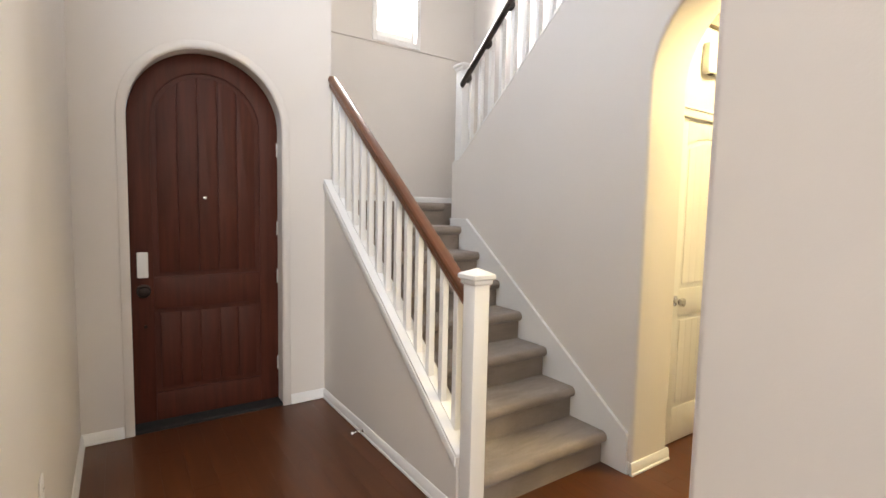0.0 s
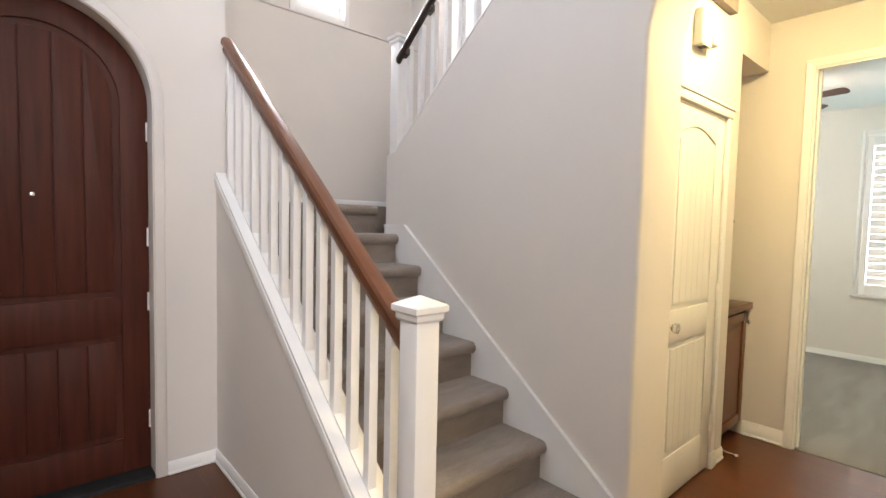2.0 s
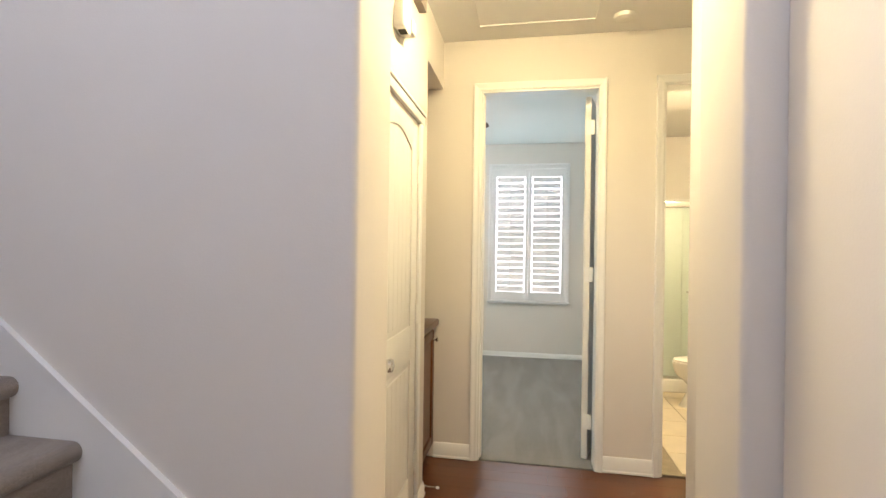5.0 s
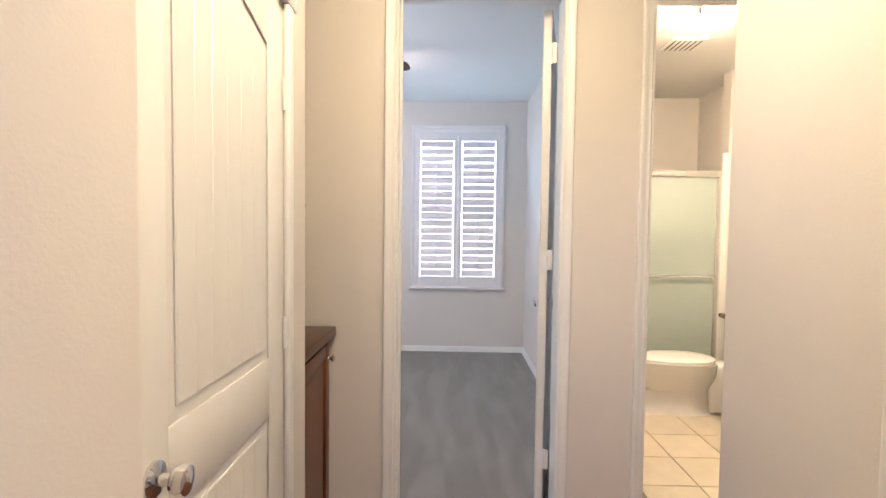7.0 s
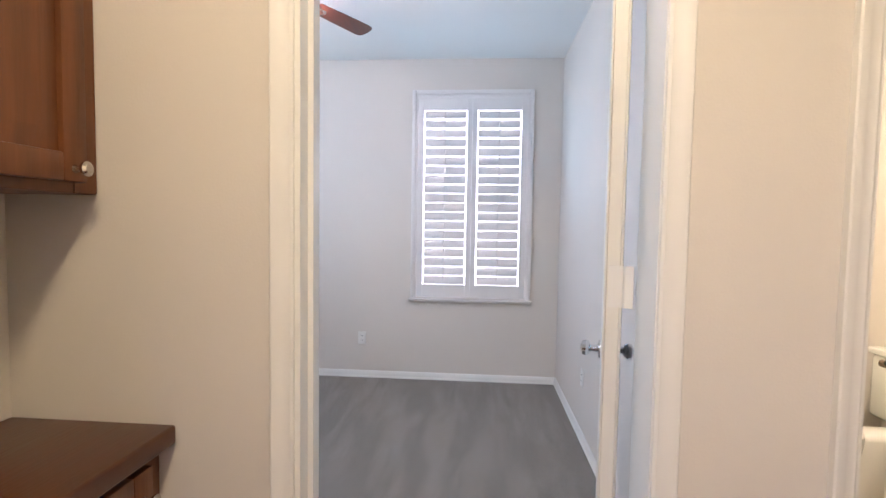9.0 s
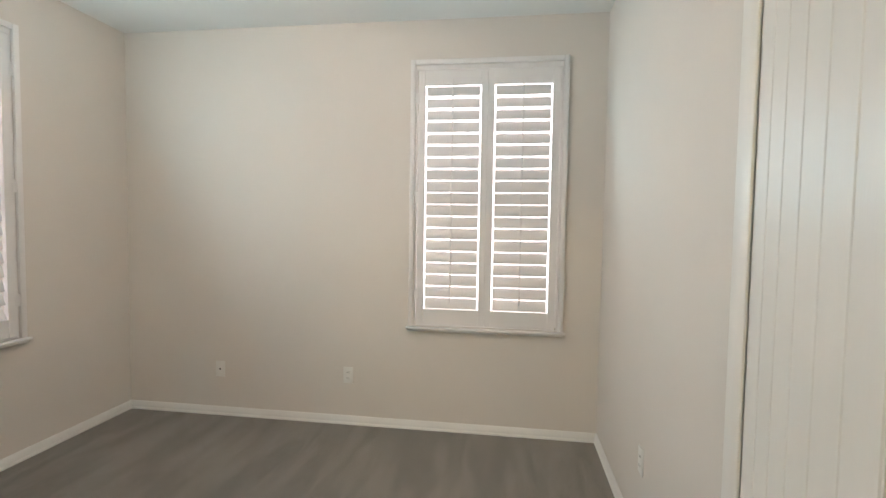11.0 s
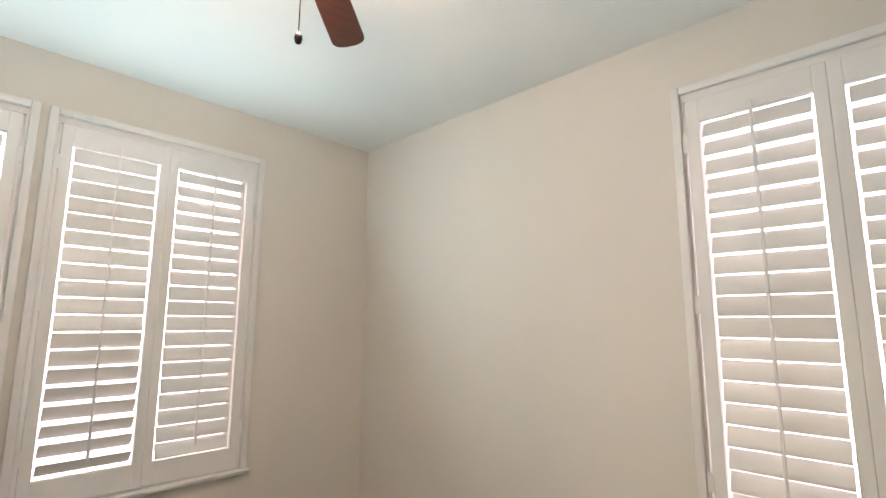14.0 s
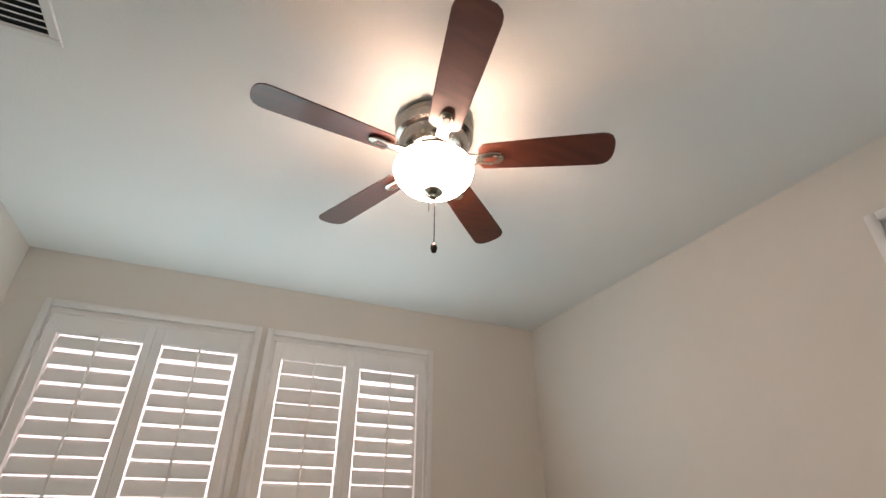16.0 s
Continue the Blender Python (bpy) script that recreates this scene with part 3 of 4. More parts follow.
def newel(parent, x, y, z0, z1, s=0.045, base=True):
    b = bmesh.new()
    box(b, x - s, x + s, y - s, y + s, z0, z1 - 0.075)
    part("newel_post", soft(b, 0.004), TRIM, parent, "square white newel post")
    c = loft([[(x + p * q, y + r * q, z) for p, r in ((-1, -1), (1, -1), (1, 1), (-1, 1))] for q, z in ((s + 0.003, z1 - 0.0745), (s + 0.009, z1 - 0.066), (s + 0.009, z1 - 0.052), (s + 0.019, z1 - 0.044), (s + 0.019, z1 - 0.028), (s + 0.013, z1 - 0.023), (0.004, z1))])
    part("newel_cap", c, TRIM, parent, "white pyramid newel cap")


newel(bal, 1.364, 1.902, 0.0, 1.198, 0.0425)


def railtop(y):
    return 1.145 + CS * (y - 2.03)


def rail(parent, x, y0, y1, top, s, material, label):
    """A handrail of rounded profile that runs up along y."""
    prof = ((-0.022, -0.088), (0.022, -0.088), (0.026, -0.070), (0.022, -0.058), (0.034, -0.040), (0.034, -0.020), (0.026, -0.006), (0.012, 0.0), (-0.012, 0.0), (-0.026, -0.006), (-0.034, -0.020), (-0.034, -0.040), (-0.022, -0.058), (-0.026, -0.070))
    part("handrail", loft([[(x + a, y, top(y) + b) for a, b in prof] for y in (y0, y1)]), material, parent, label)


rail(bal, 1.37, 1.952, DOORWALL - 0.002, railtop, CS, RAILWOOD, "polished brown wooden handrail")
for k in range(14):
    y, s = 2.047 + 0.1222 * k, 0.0165
    part("baluster", slab([(y - s, cap(y - s) + 0.0005), (y + s, cap(y + s) + 0.0005), (y + s, railtop(y + s) - 0.089), (y - s, railtop(y - s) - 0.089)], "x", 1.37 - s, 1.37 + s), TRIM, bal)
    a, b = y + s + 0.0005, y + 0.1222 - s - 0.0005
    if k < 13:
        part("fillet", slab([(a, cap(a) + 0.0005), (b, cap(b) + 0.0005), (b, cap(b) + 0.010), (a, cap(a) + 0.010)], "x", 1.37 - s, 1.37 + s), TRIM, bal)
# upper balustrade
ub = thing("upper_balustrade", "white balustrade with a dark handrail above the stair wall", "balustrade", (2.42, 3.49, 1.86))


def ucap(y):
    return 1.875 + slope * (3.44 - y)


def urail(y):
    return 2.742 + slope * (3.1475 - y)


part("stringer_cap", slab([(3.44, ucap(3.44) + 0.0005), (1.82, ucap(1.82) + 0.0005), (1.82, ucap(1.82) + 0.012), (3.44, ucap(3.44) + 0.012)], "x", 2.356, 2.484), TRIM, ub)
newel(ub, 2.42, 3.485, 1.87, 2.672)
prof = [(0.023 * math.cos(2 * math.pi * i / 16), 0.027 * math.sin(2 * math.pi * i / 16) - 0.027) for i in range(16)]
part("handrail", loft([[(2.372 + a, y, urail(y) + b) for a, b in prof] for y in (3.435, 1.82)]), RAILDARK, ub, "dark rounded wooden handrail")
for k in range(13):
    y, s = 3.372 - 0.1222 * k, 0.0165
    part("baluster", slab([(y + s, ucap(y + s) + 0.0125), (y - s, ucap(y - s) + 0.0125), (y - s, urail(y - s) - 0.010), (y + s, urail(y + s) - 0.010)], "x", 2.42 - s, 2.42 + s), TRIM, ub)
    if k % 2 == 0:
        part("rail_bracket", soft(slab([(y + 0.022, urail(y) - 0.078), (y - 0.022, urail(y) - 0.060), (y - 0.022, urail(y) - 0.020), (y + 0.022, urail(y) - 0.050)], "x", 2.366, 2.403), 0.003, 1), RAILDARK, ub, "dark rail bracket")
# landing window with blinds
lw = thing("window_stair", "small white window with lowered slat blind, sunlit", "window", (2.47, 4.75, WZ0), kind="structure")
part("window_frame", soft(boxes((WX0 - 0.05, WX0, 4.73, 4.7495, WZ0 - 0.05, WZ1 + 0.05), (WX1, WX1 + 0.05, 4.73, 4.7495, WZ0 - 0.05, WZ1 + 0.05), (WX0, WX1, 4.73, 4.7495, WZ0 - 0.05, WZ0), (WX0, WX1, 4.73, 4.7495, WZ1, WZ1 + 0.05)), 0.004), TRIM, lw)
part("window_sash", boxes((WX0, WX0 + 0.035, 4.80, 4.83, WZ0, WZ1), (WX1 - 0.035, WX1, 4.80, 4.83, WZ0, WZ1), (WX0 + 0.035, WX1 - 0.035, 4.80, 4.83, WZ0, WZ0 + 0.08)), TRIM, lw)
slat = mesh("slat", soft(boxes((-0.185, 0.185, -0.020, 0.020, -0.0015, 0.0015)), 0.001, 1), SHUTTER)
for k in range(18):
    ob = new("slat", slat)
    ob.parent, ob.matrix_parent_inverse = lw, Matrix.Translation(-lw.location)
    ob.matrix_basis = pose(2.47, 4.775, WZ0 + 0.12 + 0.045 * k, 24)

# ---- panelled white doors ----


def panel_door(name, label, width, height, place, turn, knob_side, hinge_z, side, plate=True):
    """A white moulded door, two panels with an arched top and planked fields, hinged at its own origin; x runs from the hinge."""
    d = thing(name, label, "door", (0, 0, 0), kind="structure")
    st, T = 0.115, 0.042
    part("leaf", boxes((0, width, -T / 2 + 0.007, T / 2 - 0.007, 0.012, height)), DOORWHITE, d)
    x0, x1 = st, width - st
    zl0, zl1, zu0, spring = 0.24, 0.830, 1.000, height - 0.165
    rise = 0.062
    for s in (-1, 1):
        c0, c1 = (s * (T / 2 - 0.0068), s * T / 2) if s > 0 else (s * T / 2, s * (T / 2 - 0.0068))
        f = bmesh.new()
        slab([(0, 0.012), (x0, 0.012), (x0, height), (0, height)], "y", c0, c1, f)
        slab([(x1, 0.012), (width, 0.012), (width, height), (x1, height)], "y", c0, c1, f)
        slab([(x0, 0.012), (x1, 0.012), (x1, zl0), (x0, zl0)], "y", c0, c1, f)
        slab([(x0, zl1), (x1, zl1), (x1, zu0), (x0, zu0)], "y", c0, c1, f)
        curve = [(x0 + (x1 - x0) * i / 16, spring + rise * math.sin(math.pi * i / 16)) for i in range(17)]
        slab(curve + [(x1, height), (x0, height)], "y", c0, c1, f)
        part("door_face", soft(f, 0.004, 2, 60), DOORWHITE, d)
        g = bmesh.new()
        n = 6
        for k in range(n):
            a, b = x0 + 0.03 + (x1 - x0 - 0.06) * k / n + 0.002, x0 + 0.03 + (x1 - x0 - 0.06) * (k + 1) / n - 0.002
            e0_, e1_ = (s * (T / 2 - 0.0069), s * (T / 2 - 0.002)) if s > 0 else (s * (T / 2 - 0.002), s * (T / 2 - 0.0069))
            slab([(a, zl0 + 0.03), (b, zl0 + 0.03), (b, zl1 - 0.03), (a, zl1 - 0.03)], "y", e0_, e1_, g)
            top = [(a + (b - a) * i / 5, spring - 0.03 + rise * math.sin(math.pi * (a + (b - a) * i / 5 - x0) / (x1 - x0))) for i in range(6)]
            slab([(a, zu0 + 0.03), (b, zu0 + 0.03)] + top[::-1], "y", e0_, e1_, g)
        back = bmesh.new()
        b0_, b1_ = sorted((s * (T / 2 - 0.0069), s * (T / 2 - 0.0032)))
        slab([(x0 + 0.03, zl0 + 0.03), (x1 - 0.03, zl0 + 0.03), (x1 - 0.03, zl1 - 0.03), (x0 + 0.03, zl1 - 0.03)], "y", b0_, b1_, back)
        curve = [(x0 + 0.03 + (x1 - x0 - 0.06) * i / 16, spring - 0.03 + rise * math.sin(math.pi * (0.03 + (x1 - x0 - 0.06) * i / 16) / (x1 - x0))) for i in range(17)]
        slab([(x0 + 0.03, zu0 + 0.03), (x1 - 0.03, zu0 + 0.03)] + curve[::-1], "y", b0_, b1_, back)
        part("panel_backing", back, DOORWHITE, d)
        part("door_panel", soft(g, 0.0025, 1, 60), DOORWHITE, d)
        kx = width - 0.065 if knob_side > 0 else 0.065
        prof = [(0.032, 0.0), (0.032, 0.006), (0.012, 0.010), (0.011, 0.032), (0.022, 0.038), (0.028, 0.050), (0.025, 0.062), (0.010, 0.068)]
        part("door_knob", lathe([(r, s * h) for r, h in prof], (kx, s * (T / 2 + 0.0003), 0.93), 24, None, "y"), CHROME, d, "polished metal knob")
    if plate:
        part("latch_plate", boxes((width + 0.0003, width + 0.002, -0.012, 0.012, 0.895, 0.965)), NICKEL, d)
    for z in hinge_z:
        h = lathe([(0.0065, z - 0.048), (0.0065, z + 0.048)], (-0.003 if side < 0 else 0.006, side * (T / 2 + 0.006), 0), 14)
        a_, b_ = sorted((side * (T / 2 + 0.002), -side * (T / 2 - 0.010)))
        box(h, -0.0022, -0.0002, a_, b_, z - 0.048, z + 0.048)
        if side < 0:
            box(h, -0.010, -0.0085, -T / 2 - 0.022, -T / 2 - 0.005, z - 0.048, z + 0.048)
        part("hinge", h, TRIM, d, "painted hinge")
    d.matrix_basis = pose(*place, 0, 0, turn)
    return d


panel_door("door_2", "white two-panel closet door with arched top, closed", CD1 - CD0 - 0.003, CDZ - 0.002, (CD1 - 0.0015, CLOSET + 0.0225, 0), 180, 1, (0.28, 1.05, 1.77), 1)
panel_door("door_3", "white two-panel bedroom door standing open against the wall", 0.690, DZ - 0.02, (ENDB + 0.024, 0.870, 0), -14, 1, (0.26, 1.23, 2.20), -1)

# ---- cabinets in the hall niche ----


def cabinet(name, label, x0, x1, y0, y1, z0, z1, doors, knob_z, toe=0.0):
    c = thing(name, label, "cabinet", ((x0 + x1) / 2, y1, z0))
    part("body", boxes((x0, x1, y0 + 0.021, y1, z0 + toe, z1)), CABWOOD, c)
    if toe:
        part("toe_kick", boxes((x0, x1, y0 + 0.07, y1 - 0.01, z0, z0 + toe - 0.0005)), CABWOOD, c)
    g0, g1, g2 = y0 + 0.004, y0 + 0.0208, z0 + toe
    part("face_frame", soft(boxes((x0, x0 + 0.045, g0, g1, g2, z1), (x1 - 0.060, x1, g0, g1, g2, z1), (x0 + 0.0451, x1 - 0.0601, g0, g1, g2, g2 + 0.04), (x0 + 0.0451, x1 - 0.0601, g0, g1, z1 - 0.04, z1)), 0.002, 1), CABWOOD, c)
    wd = (x1 - x0 - 0.07) / doors
    for k in range(doors):
        a, b, f = x0 + 0.025 + wd * k + 0.003, x0 + 0.025 + wd * (k + 1) - 0.003, 0.055
        lo, hi = z0 + toe + 0.022, z1 - 0.022
        d = part("door", soft(boxes((a, a + f, y0 - 0.016, y0 + 0.0037, lo, hi), (b - f, b, y0 - 0.016, y0 + 0.0037, lo, hi), (a + f, b - f, y0 - 0.016, y0 + 0.0037, lo, lo + f), (a + f, b - f, y0 - 0.016, y0 + 0.0037, hi - f, hi)), 0.003, 2), CABWOOD, c)
        r = loft([[(p, y, q) for p, q in ((a + f + i, lo + f + i), (b - f - i, lo + f + i), (b - f - i, hi - f - i), (a + f + i, hi - f - i))] for i, y in ((0.0003, y0 + 0.0200), (0.0003, y0 - 0.004), (0.012, y0 - 0.004), (0.040, y0 - 0.011), (0.041, y0 - 0.011))])
        part("raised_panel", r, CABWOOD, d)
        kx = b - 0.030
        part("knob", lathe([(0.009, 0), (0.006, -0.008), (0.006, -0.016), (0.014, -0.020), (0.015, -0.026), (0.009, -0.031)], (kx, y0 - 0.0163, knob_z), 20, None, "y"), NICKEL, d, "brushed nickel knob")
    return c


cabinet("base_cabinet", "brown stained wooden base cabinet in the hall niche", NICHE + 0.004, END - 0.004, 1.865, 2.216, 0.0, 0.878, 1, 0.795, 0.09)
cabinet("wall_cabinet", "brown stained wooden wall cabinet over the counter", NICHE + 0.004, END - 0.004, 1.996, 2.216, 1.418, 2.446, 1, 1.465)
t = thing("counter_top", "brown wooden countertop on the base cabinet", "countertop", (3.96, 2.04, 0.879))
part("top", soft(boxes((NICHE + 0.002, END - 0.002, 1.83, 2.218, 0.8795, 0.922)), 0.007, 3), COUNTERWOOD, t)

# ---- plantation shutters ----


def louver_mesh(width, chord=0.0745, thick=0.008):
    pts = [(chord / 2 * math.cos(2 * math.pi * i / 12), thick / 2 * math.sin(2 * math.pi * i / 12)) for i in range(12)]
    return mesh("louver", loft([[(x, a, b) for a, b in pts] for x in (-width / 2, width / 2)]), SHUTTER, 60)


LOUVER = louver_mesh(0.366)


def shutter(name, label, m, seed, opening):
    """A framed pair of shutter panels; x across, y towards the outside, z from the floor; the wall's face lies at y = 0."""
    rng = random.Random(seed)
    s = thing(name, label, "shutter", (0, 0, 0), "plantation shutters in the bedroom")
    W, z0, z1 = 0.480, SZ0 + 0.0, SZ1 - 0.0
    f = 0.034
    part("frame", soft(boxes((-W - f, -W, -0.022, -0.0005, z0 - 0.002, z1 + f), (W, W + f, -0.022, -0.0005, z0 - 0.002, z1 + f), (-W, W, -0.022, -0.0005, z1, z1 + f)), 0.005, 2), SHUTTER, s)
    part("frame_lip", boxes((-W, -W + 0.011, -0.0005, 0.02, z0, z1), (W - 0.011, W, -0.0005, 0.02, z0, z1), (-W + 0.011, W - 0.011, -0.0005, 0.02, z1 - 0.030, z1), (-W + 0.011, W - 0.011, -0.0005, 0.02, z0, z0 + 0.005)), SHUTTER, s)
    sill = boxes((-W - f - 0.012, W + f + 0.012, -0.045, -0.0005, z0 - 0.020, z0 - 0.003), (-W - f, W + f, -0.030, -0.0005, z0 - 0.032, z0 - 0.0205))
    part("sill", soft(sill, 0.005, 2), SHUTTER, s, "moulded white sill")
    for side in (-1, 1):
        a, b = (-W + 0.020, -0.0004) if side < 0 else (0.0004, W - 0.020)
        lo, hi = z0 + 0.011, z1 - 0.036
        la, lb = (a + 0.046, b - 0.042) if side < 0 else (a + 0.042, b - 0.046)
        tz0, tz1 = 0.843, 2.333
        p = part("panel", soft(boxes((a, la, -0.014, 0.014, lo, hi), (lb, b, -0.014, 0.014, lo, hi), (la, lb, -0.014, 0.014, lo, tz0), (la, lb, -0.014, 0.014, tz1, hi)), 0.002, 1), SHUTTER, s)
        n = 19
        pitch = (tz1 - tz0) / n
        for k in range(n):
            q = (k + 0.5) / n
            o = new("louver", LOUVER)
            o.parent = p
            ang = opening(side, q) + rng.uniform(-3.0, 3.0)
            o.matrix_basis = pose((la + lb) / 2, 0.004, tz0 + pitch * (k + 0.5), 90 - ang) @ Matrix.Diagonal(((lb - la - 0.019) / 0.366, 1, 1, 1))
        part("tilt_rod", soft(boxes(((la + lb) / 2 - 0.006, (la + lb) / 2 + 0.006, -0.043, -0.033, tz0 + 0.05, tz1 + 0.022)), 0.002, 1), SHUTTER, p, "slim tilt rod")
        hx = a - 0.006 if side < 0 else b + 0.006
        for z in (z0 + 0.22, (z0 + z1) / 2, z1 - 0.22):
            part("hinge", soft(boxes((hx - 0.012, hx + 0.012, -0.0175, -0.0145, z - 0.035, z + 0.035)), 0.001, 1), SHUTTER, p)
    s.matrix_basis = m
    return s


def window(name, m):
    w_ = thing(name, "white framed window behind the shutters", "window", (0, 0, 0), kind="structure")
    W = 0.480
    part("window_frame", boxes((-W, -W + 0.04, 0.118, 0.148, SZ0, SZ1), (W - 0.04, W, 0.118, 0.148, SZ0, SZ1), (-W + 0.04, W - 0.04, 0.118, 0.148, SZ0, SZ0 + 0.05), (-W + 0.04, W - 0.04, 0.118, 0.148, SZ1 - 0.05, SZ1)), TRIM, w_)
    g = part("pane", boxes((-W + 0.0405, W - 0.0405, 0.131, 0.135, SZ0 + 0.0505, SZ1 - 0.0505)), CLEAR, w_)
    g.visible_shadow = False
    w_.matrix_basis = m


def wide(side, q):
    return 13.0 + 11.0 * max(0.0, q - 0.55) / 0.45 + 8.0 * max(0.0, 0.4 - q) / 0.4 - (10.0 if 0.42 < q < 0.6 else 0)


def mixed(side, q):
    if side < 0:
        return 13.0 - (8 if q > 0.75 else 0) if q > 0.42 else -(14.0 + 28.0 * (0.42 - q) / 0.42)
    return 13.0 + 16.0 * max(0.0, q - 0.55) / 0.45 + 10.0 * max(0.0, 0.35 - q) / 0.35 - (7.0 if 0.4 < q < 0.6 else 0)


def upper(side, q):
    return 12.0 + 16.0 * max(0.0, q - 0.5) / 0.5 + 16.0 * max(0.0, 0.4 - q) / 0.4


east = pose(BEDX, sum(WY) / 2, 0, 0, 0, -90)
north = [pose(sum(S1) / 2, BEDL, 0), pose(sum(S2) / 2, BEDL, 0)]
shutter("plantation_shutter", "white louvred shutter pair on the far bedroom window", east, 3, wide)
shutter("plantation_shutter", "white louvred shutter pair, louvres slightly open", north[0], 5, upper)
shutter("plantation_shutter", "white louvred shutter pair, lower louvres wide open", north[1], 8, mixed)
for i, m in enumerate([east] + north):
    window("window_%d" % (i + 1), m)

structure("backdrop", boxes((8.60, 8.62, -1.2, 3.7, -0.15, 4.6)), SKYGLOW, "plain bright sky outside the far window", "sky")
structure("backdrop", boxes((3.2, 7.8, 5.60, 5.62, -0.15, 4.6)), SKYGLOW, "plain bright sky outside the side windows", "sky")
structure("backdrop", boxes((1.4, 3.15, 5.60, 5.62, 2.4, 7.0)), SKYGLOW, "plain bright sky outside the stair window", "sky")

# ---- ceiling fan ----
FX, FY = 5.87, 2.23
fan = thing("ceiling_fan", "five-blade flush ceiling fan with lit frosted bowl, at rest", "ceiling fan", (FX, FY, CEILZ))
part("motor_housing", lathe([(0.075, CEILZ - 0.001), (0.125, CEILZ - 0.002), (0.135, CEILZ - 0.020), (0.128, CEILZ - 0.032), (0.135, CEILZ - 0.040), (0.132, CEILZ - 0.070), (0.118, CEILZ - 0.078), (0.122, CEILZ - 0.092), (0.112, CEILZ - 0.130), (0.090, CEILZ - 0.150), (0.06, CEILZ - 0.155)], (FX, FY, 0), 40), NICKEL, fan, "brushed nickel stepped housing")
part("light_collar", lathe([(0.06, CEILZ - 0.1552), (0.105, CEILZ - 0.160), (0.112, CEILZ - 0.176), (0.06, CEILZ - 0.178)], (FX, FY, 0), 36), NICKEL, fan)
bowl = lathe([(0.105, CEILZ - 0.1785), (0.128, CEILZ - 0.186), (0.133, CEILZ - 0.200), (0.126, CEILZ - 0.226), (0.105, CEILZ - 0.252), (0.070, CEILZ - 0.272), (0.030, CEILZ - 0.281)], (FX, FY, 0), 40)
lit = part("glass_bowl", bowl, FANBOWL, fan, "glowing frosted glass bowl")
part("finial", lathe([(0.031, CEILZ - 0.2815), (0.033, CEILZ - 0.287), (0.026, CEILZ - 0.295), (0.014, CEILZ - 0.301), (0.012, CEILZ - 0.310), (0.005, CEILZ - 0.314)], (FX, FY, 0), 28), NICKEL, fan, "nickel finial")
chain = lathe([(0.0016, CEILZ - 0.475), (0.0016, CEILZ - 0.3145)], (FX + 0.006, FY, 0), 8)
part("pull_chain", chain, BRONZE, fan)
part("pull_fob", lathe([(0.003, CEILZ - 0.474), (0.009, CEILZ - 0.481), (0.011, CEILZ - 0.492), (0.008, CEILZ - 0.504), (0.002, CEILZ - 0.508)], (FX + 0.006, FY, 0), 16), BRONZE, fan, "dark pull fob")
part("pull_chain", lathe([(0.0014, CEILZ - 0.36), (0.0014, CEILZ - 0.3145)], (FX - 0.012, FY + 0.004, 0), 8), BRONZE, fan)
BZ = CEILZ - 0.155
for k in range(5):
    a = radians(-30 + 72 * k)
    c, s_ = math.cos(a), math.sin(a)

    def at(r, q, z, c=c, s_=s_):
        return (FX + c * r - s_ * q, FY + s_ * r + c * q, BZ + z)

    out = [(0.165, -0.050), (0.36, -0.058), (0.545, -0.063), (0.563, -0.060), (0.578, -0.051), (0.587, -0.036), (0.591, -0.018), (0.592, 0.0), (0.591, 0.018), (0.587, 0.036), (0.578, 0.051), (0.563, 0.060), (0.545, 0.063), (0.36, 0.058), (0.165, 0.050), (0.150, 0.030), (0.150, -0.030)]
    tilt = -0.20
    part("blade", soft(loft([[at(r, q, q * tilt + h) for r, q in out] for h in (0.0, 0.006)]), 0.002, 1, 60), BLADE, fan, "reddish brown wooden blade")
    arm = [(0.095, -0.024), (0.150, -0.018), (0.190, -0.024), (0.215, -0.022), (0.230, -0.012), (0.234, 0.0), (0.230, 0.012), (0.215, 0.022), (0.190, 0.024), (0.150, 0.018), (0.095, 0.024)]
    iron = part("blade_arm", soft(loft([[at(r, q, q * tilt + h) for r, q in arm] for h in (-0.012, -0.0005)]), 0.004, 2, 50), NICKEL, fan, "polished nickel blade arm")
    slot = [(0.168, -0.008), (0.205, -0.010), (0.214, 0.0), (0.205, 0.010), (0.168, 0.008)]
    part("arm_slot", loft([[at(r, q, q * tilt + h) for r, q in slot] for h in (-0.0130, -0.0122)]), BLADE, iron)

# ---- ceiling vent ----
vent = thing("ceiling_vent", "white metal ceiling register with slats", "vent", (4.60, 2.215, CEILZ))
vx0, vx1, vy0, vy1 = 4.455, 4.752, 2.055, 2.378
part("frame", soft(boxes((vx0, vx1, vy0, vy0 + 0.028, CEILZ - 0.010, CEILZ - 0.0005), (vx0, vx1, vy1 - 0.028, vy1, CEILZ - 0.010, CEILZ - 0.0005), (vx0, vx0 + 0.028, vy0 + 0.0285, vy1 - 0.0285, CEILZ - 0.010, CEILZ - 0.0005), (vx1 - 0.028, vx1, vy0 + 0.0285, vy1 - 0.0285, CEILZ - 0.010, CEILZ - 0.0005)), 0.003, 1), TRIM, vent)
# near-black sheet puts the shade of the duct behind the slats
part("backing", boxes((vx0 + 0.0285, vx1 - 0.0285, vy0 + 0.0285, vy1 - 0.0285, CEILZ - 0.002, CEILZ - 0.0006)), DARK, vent)
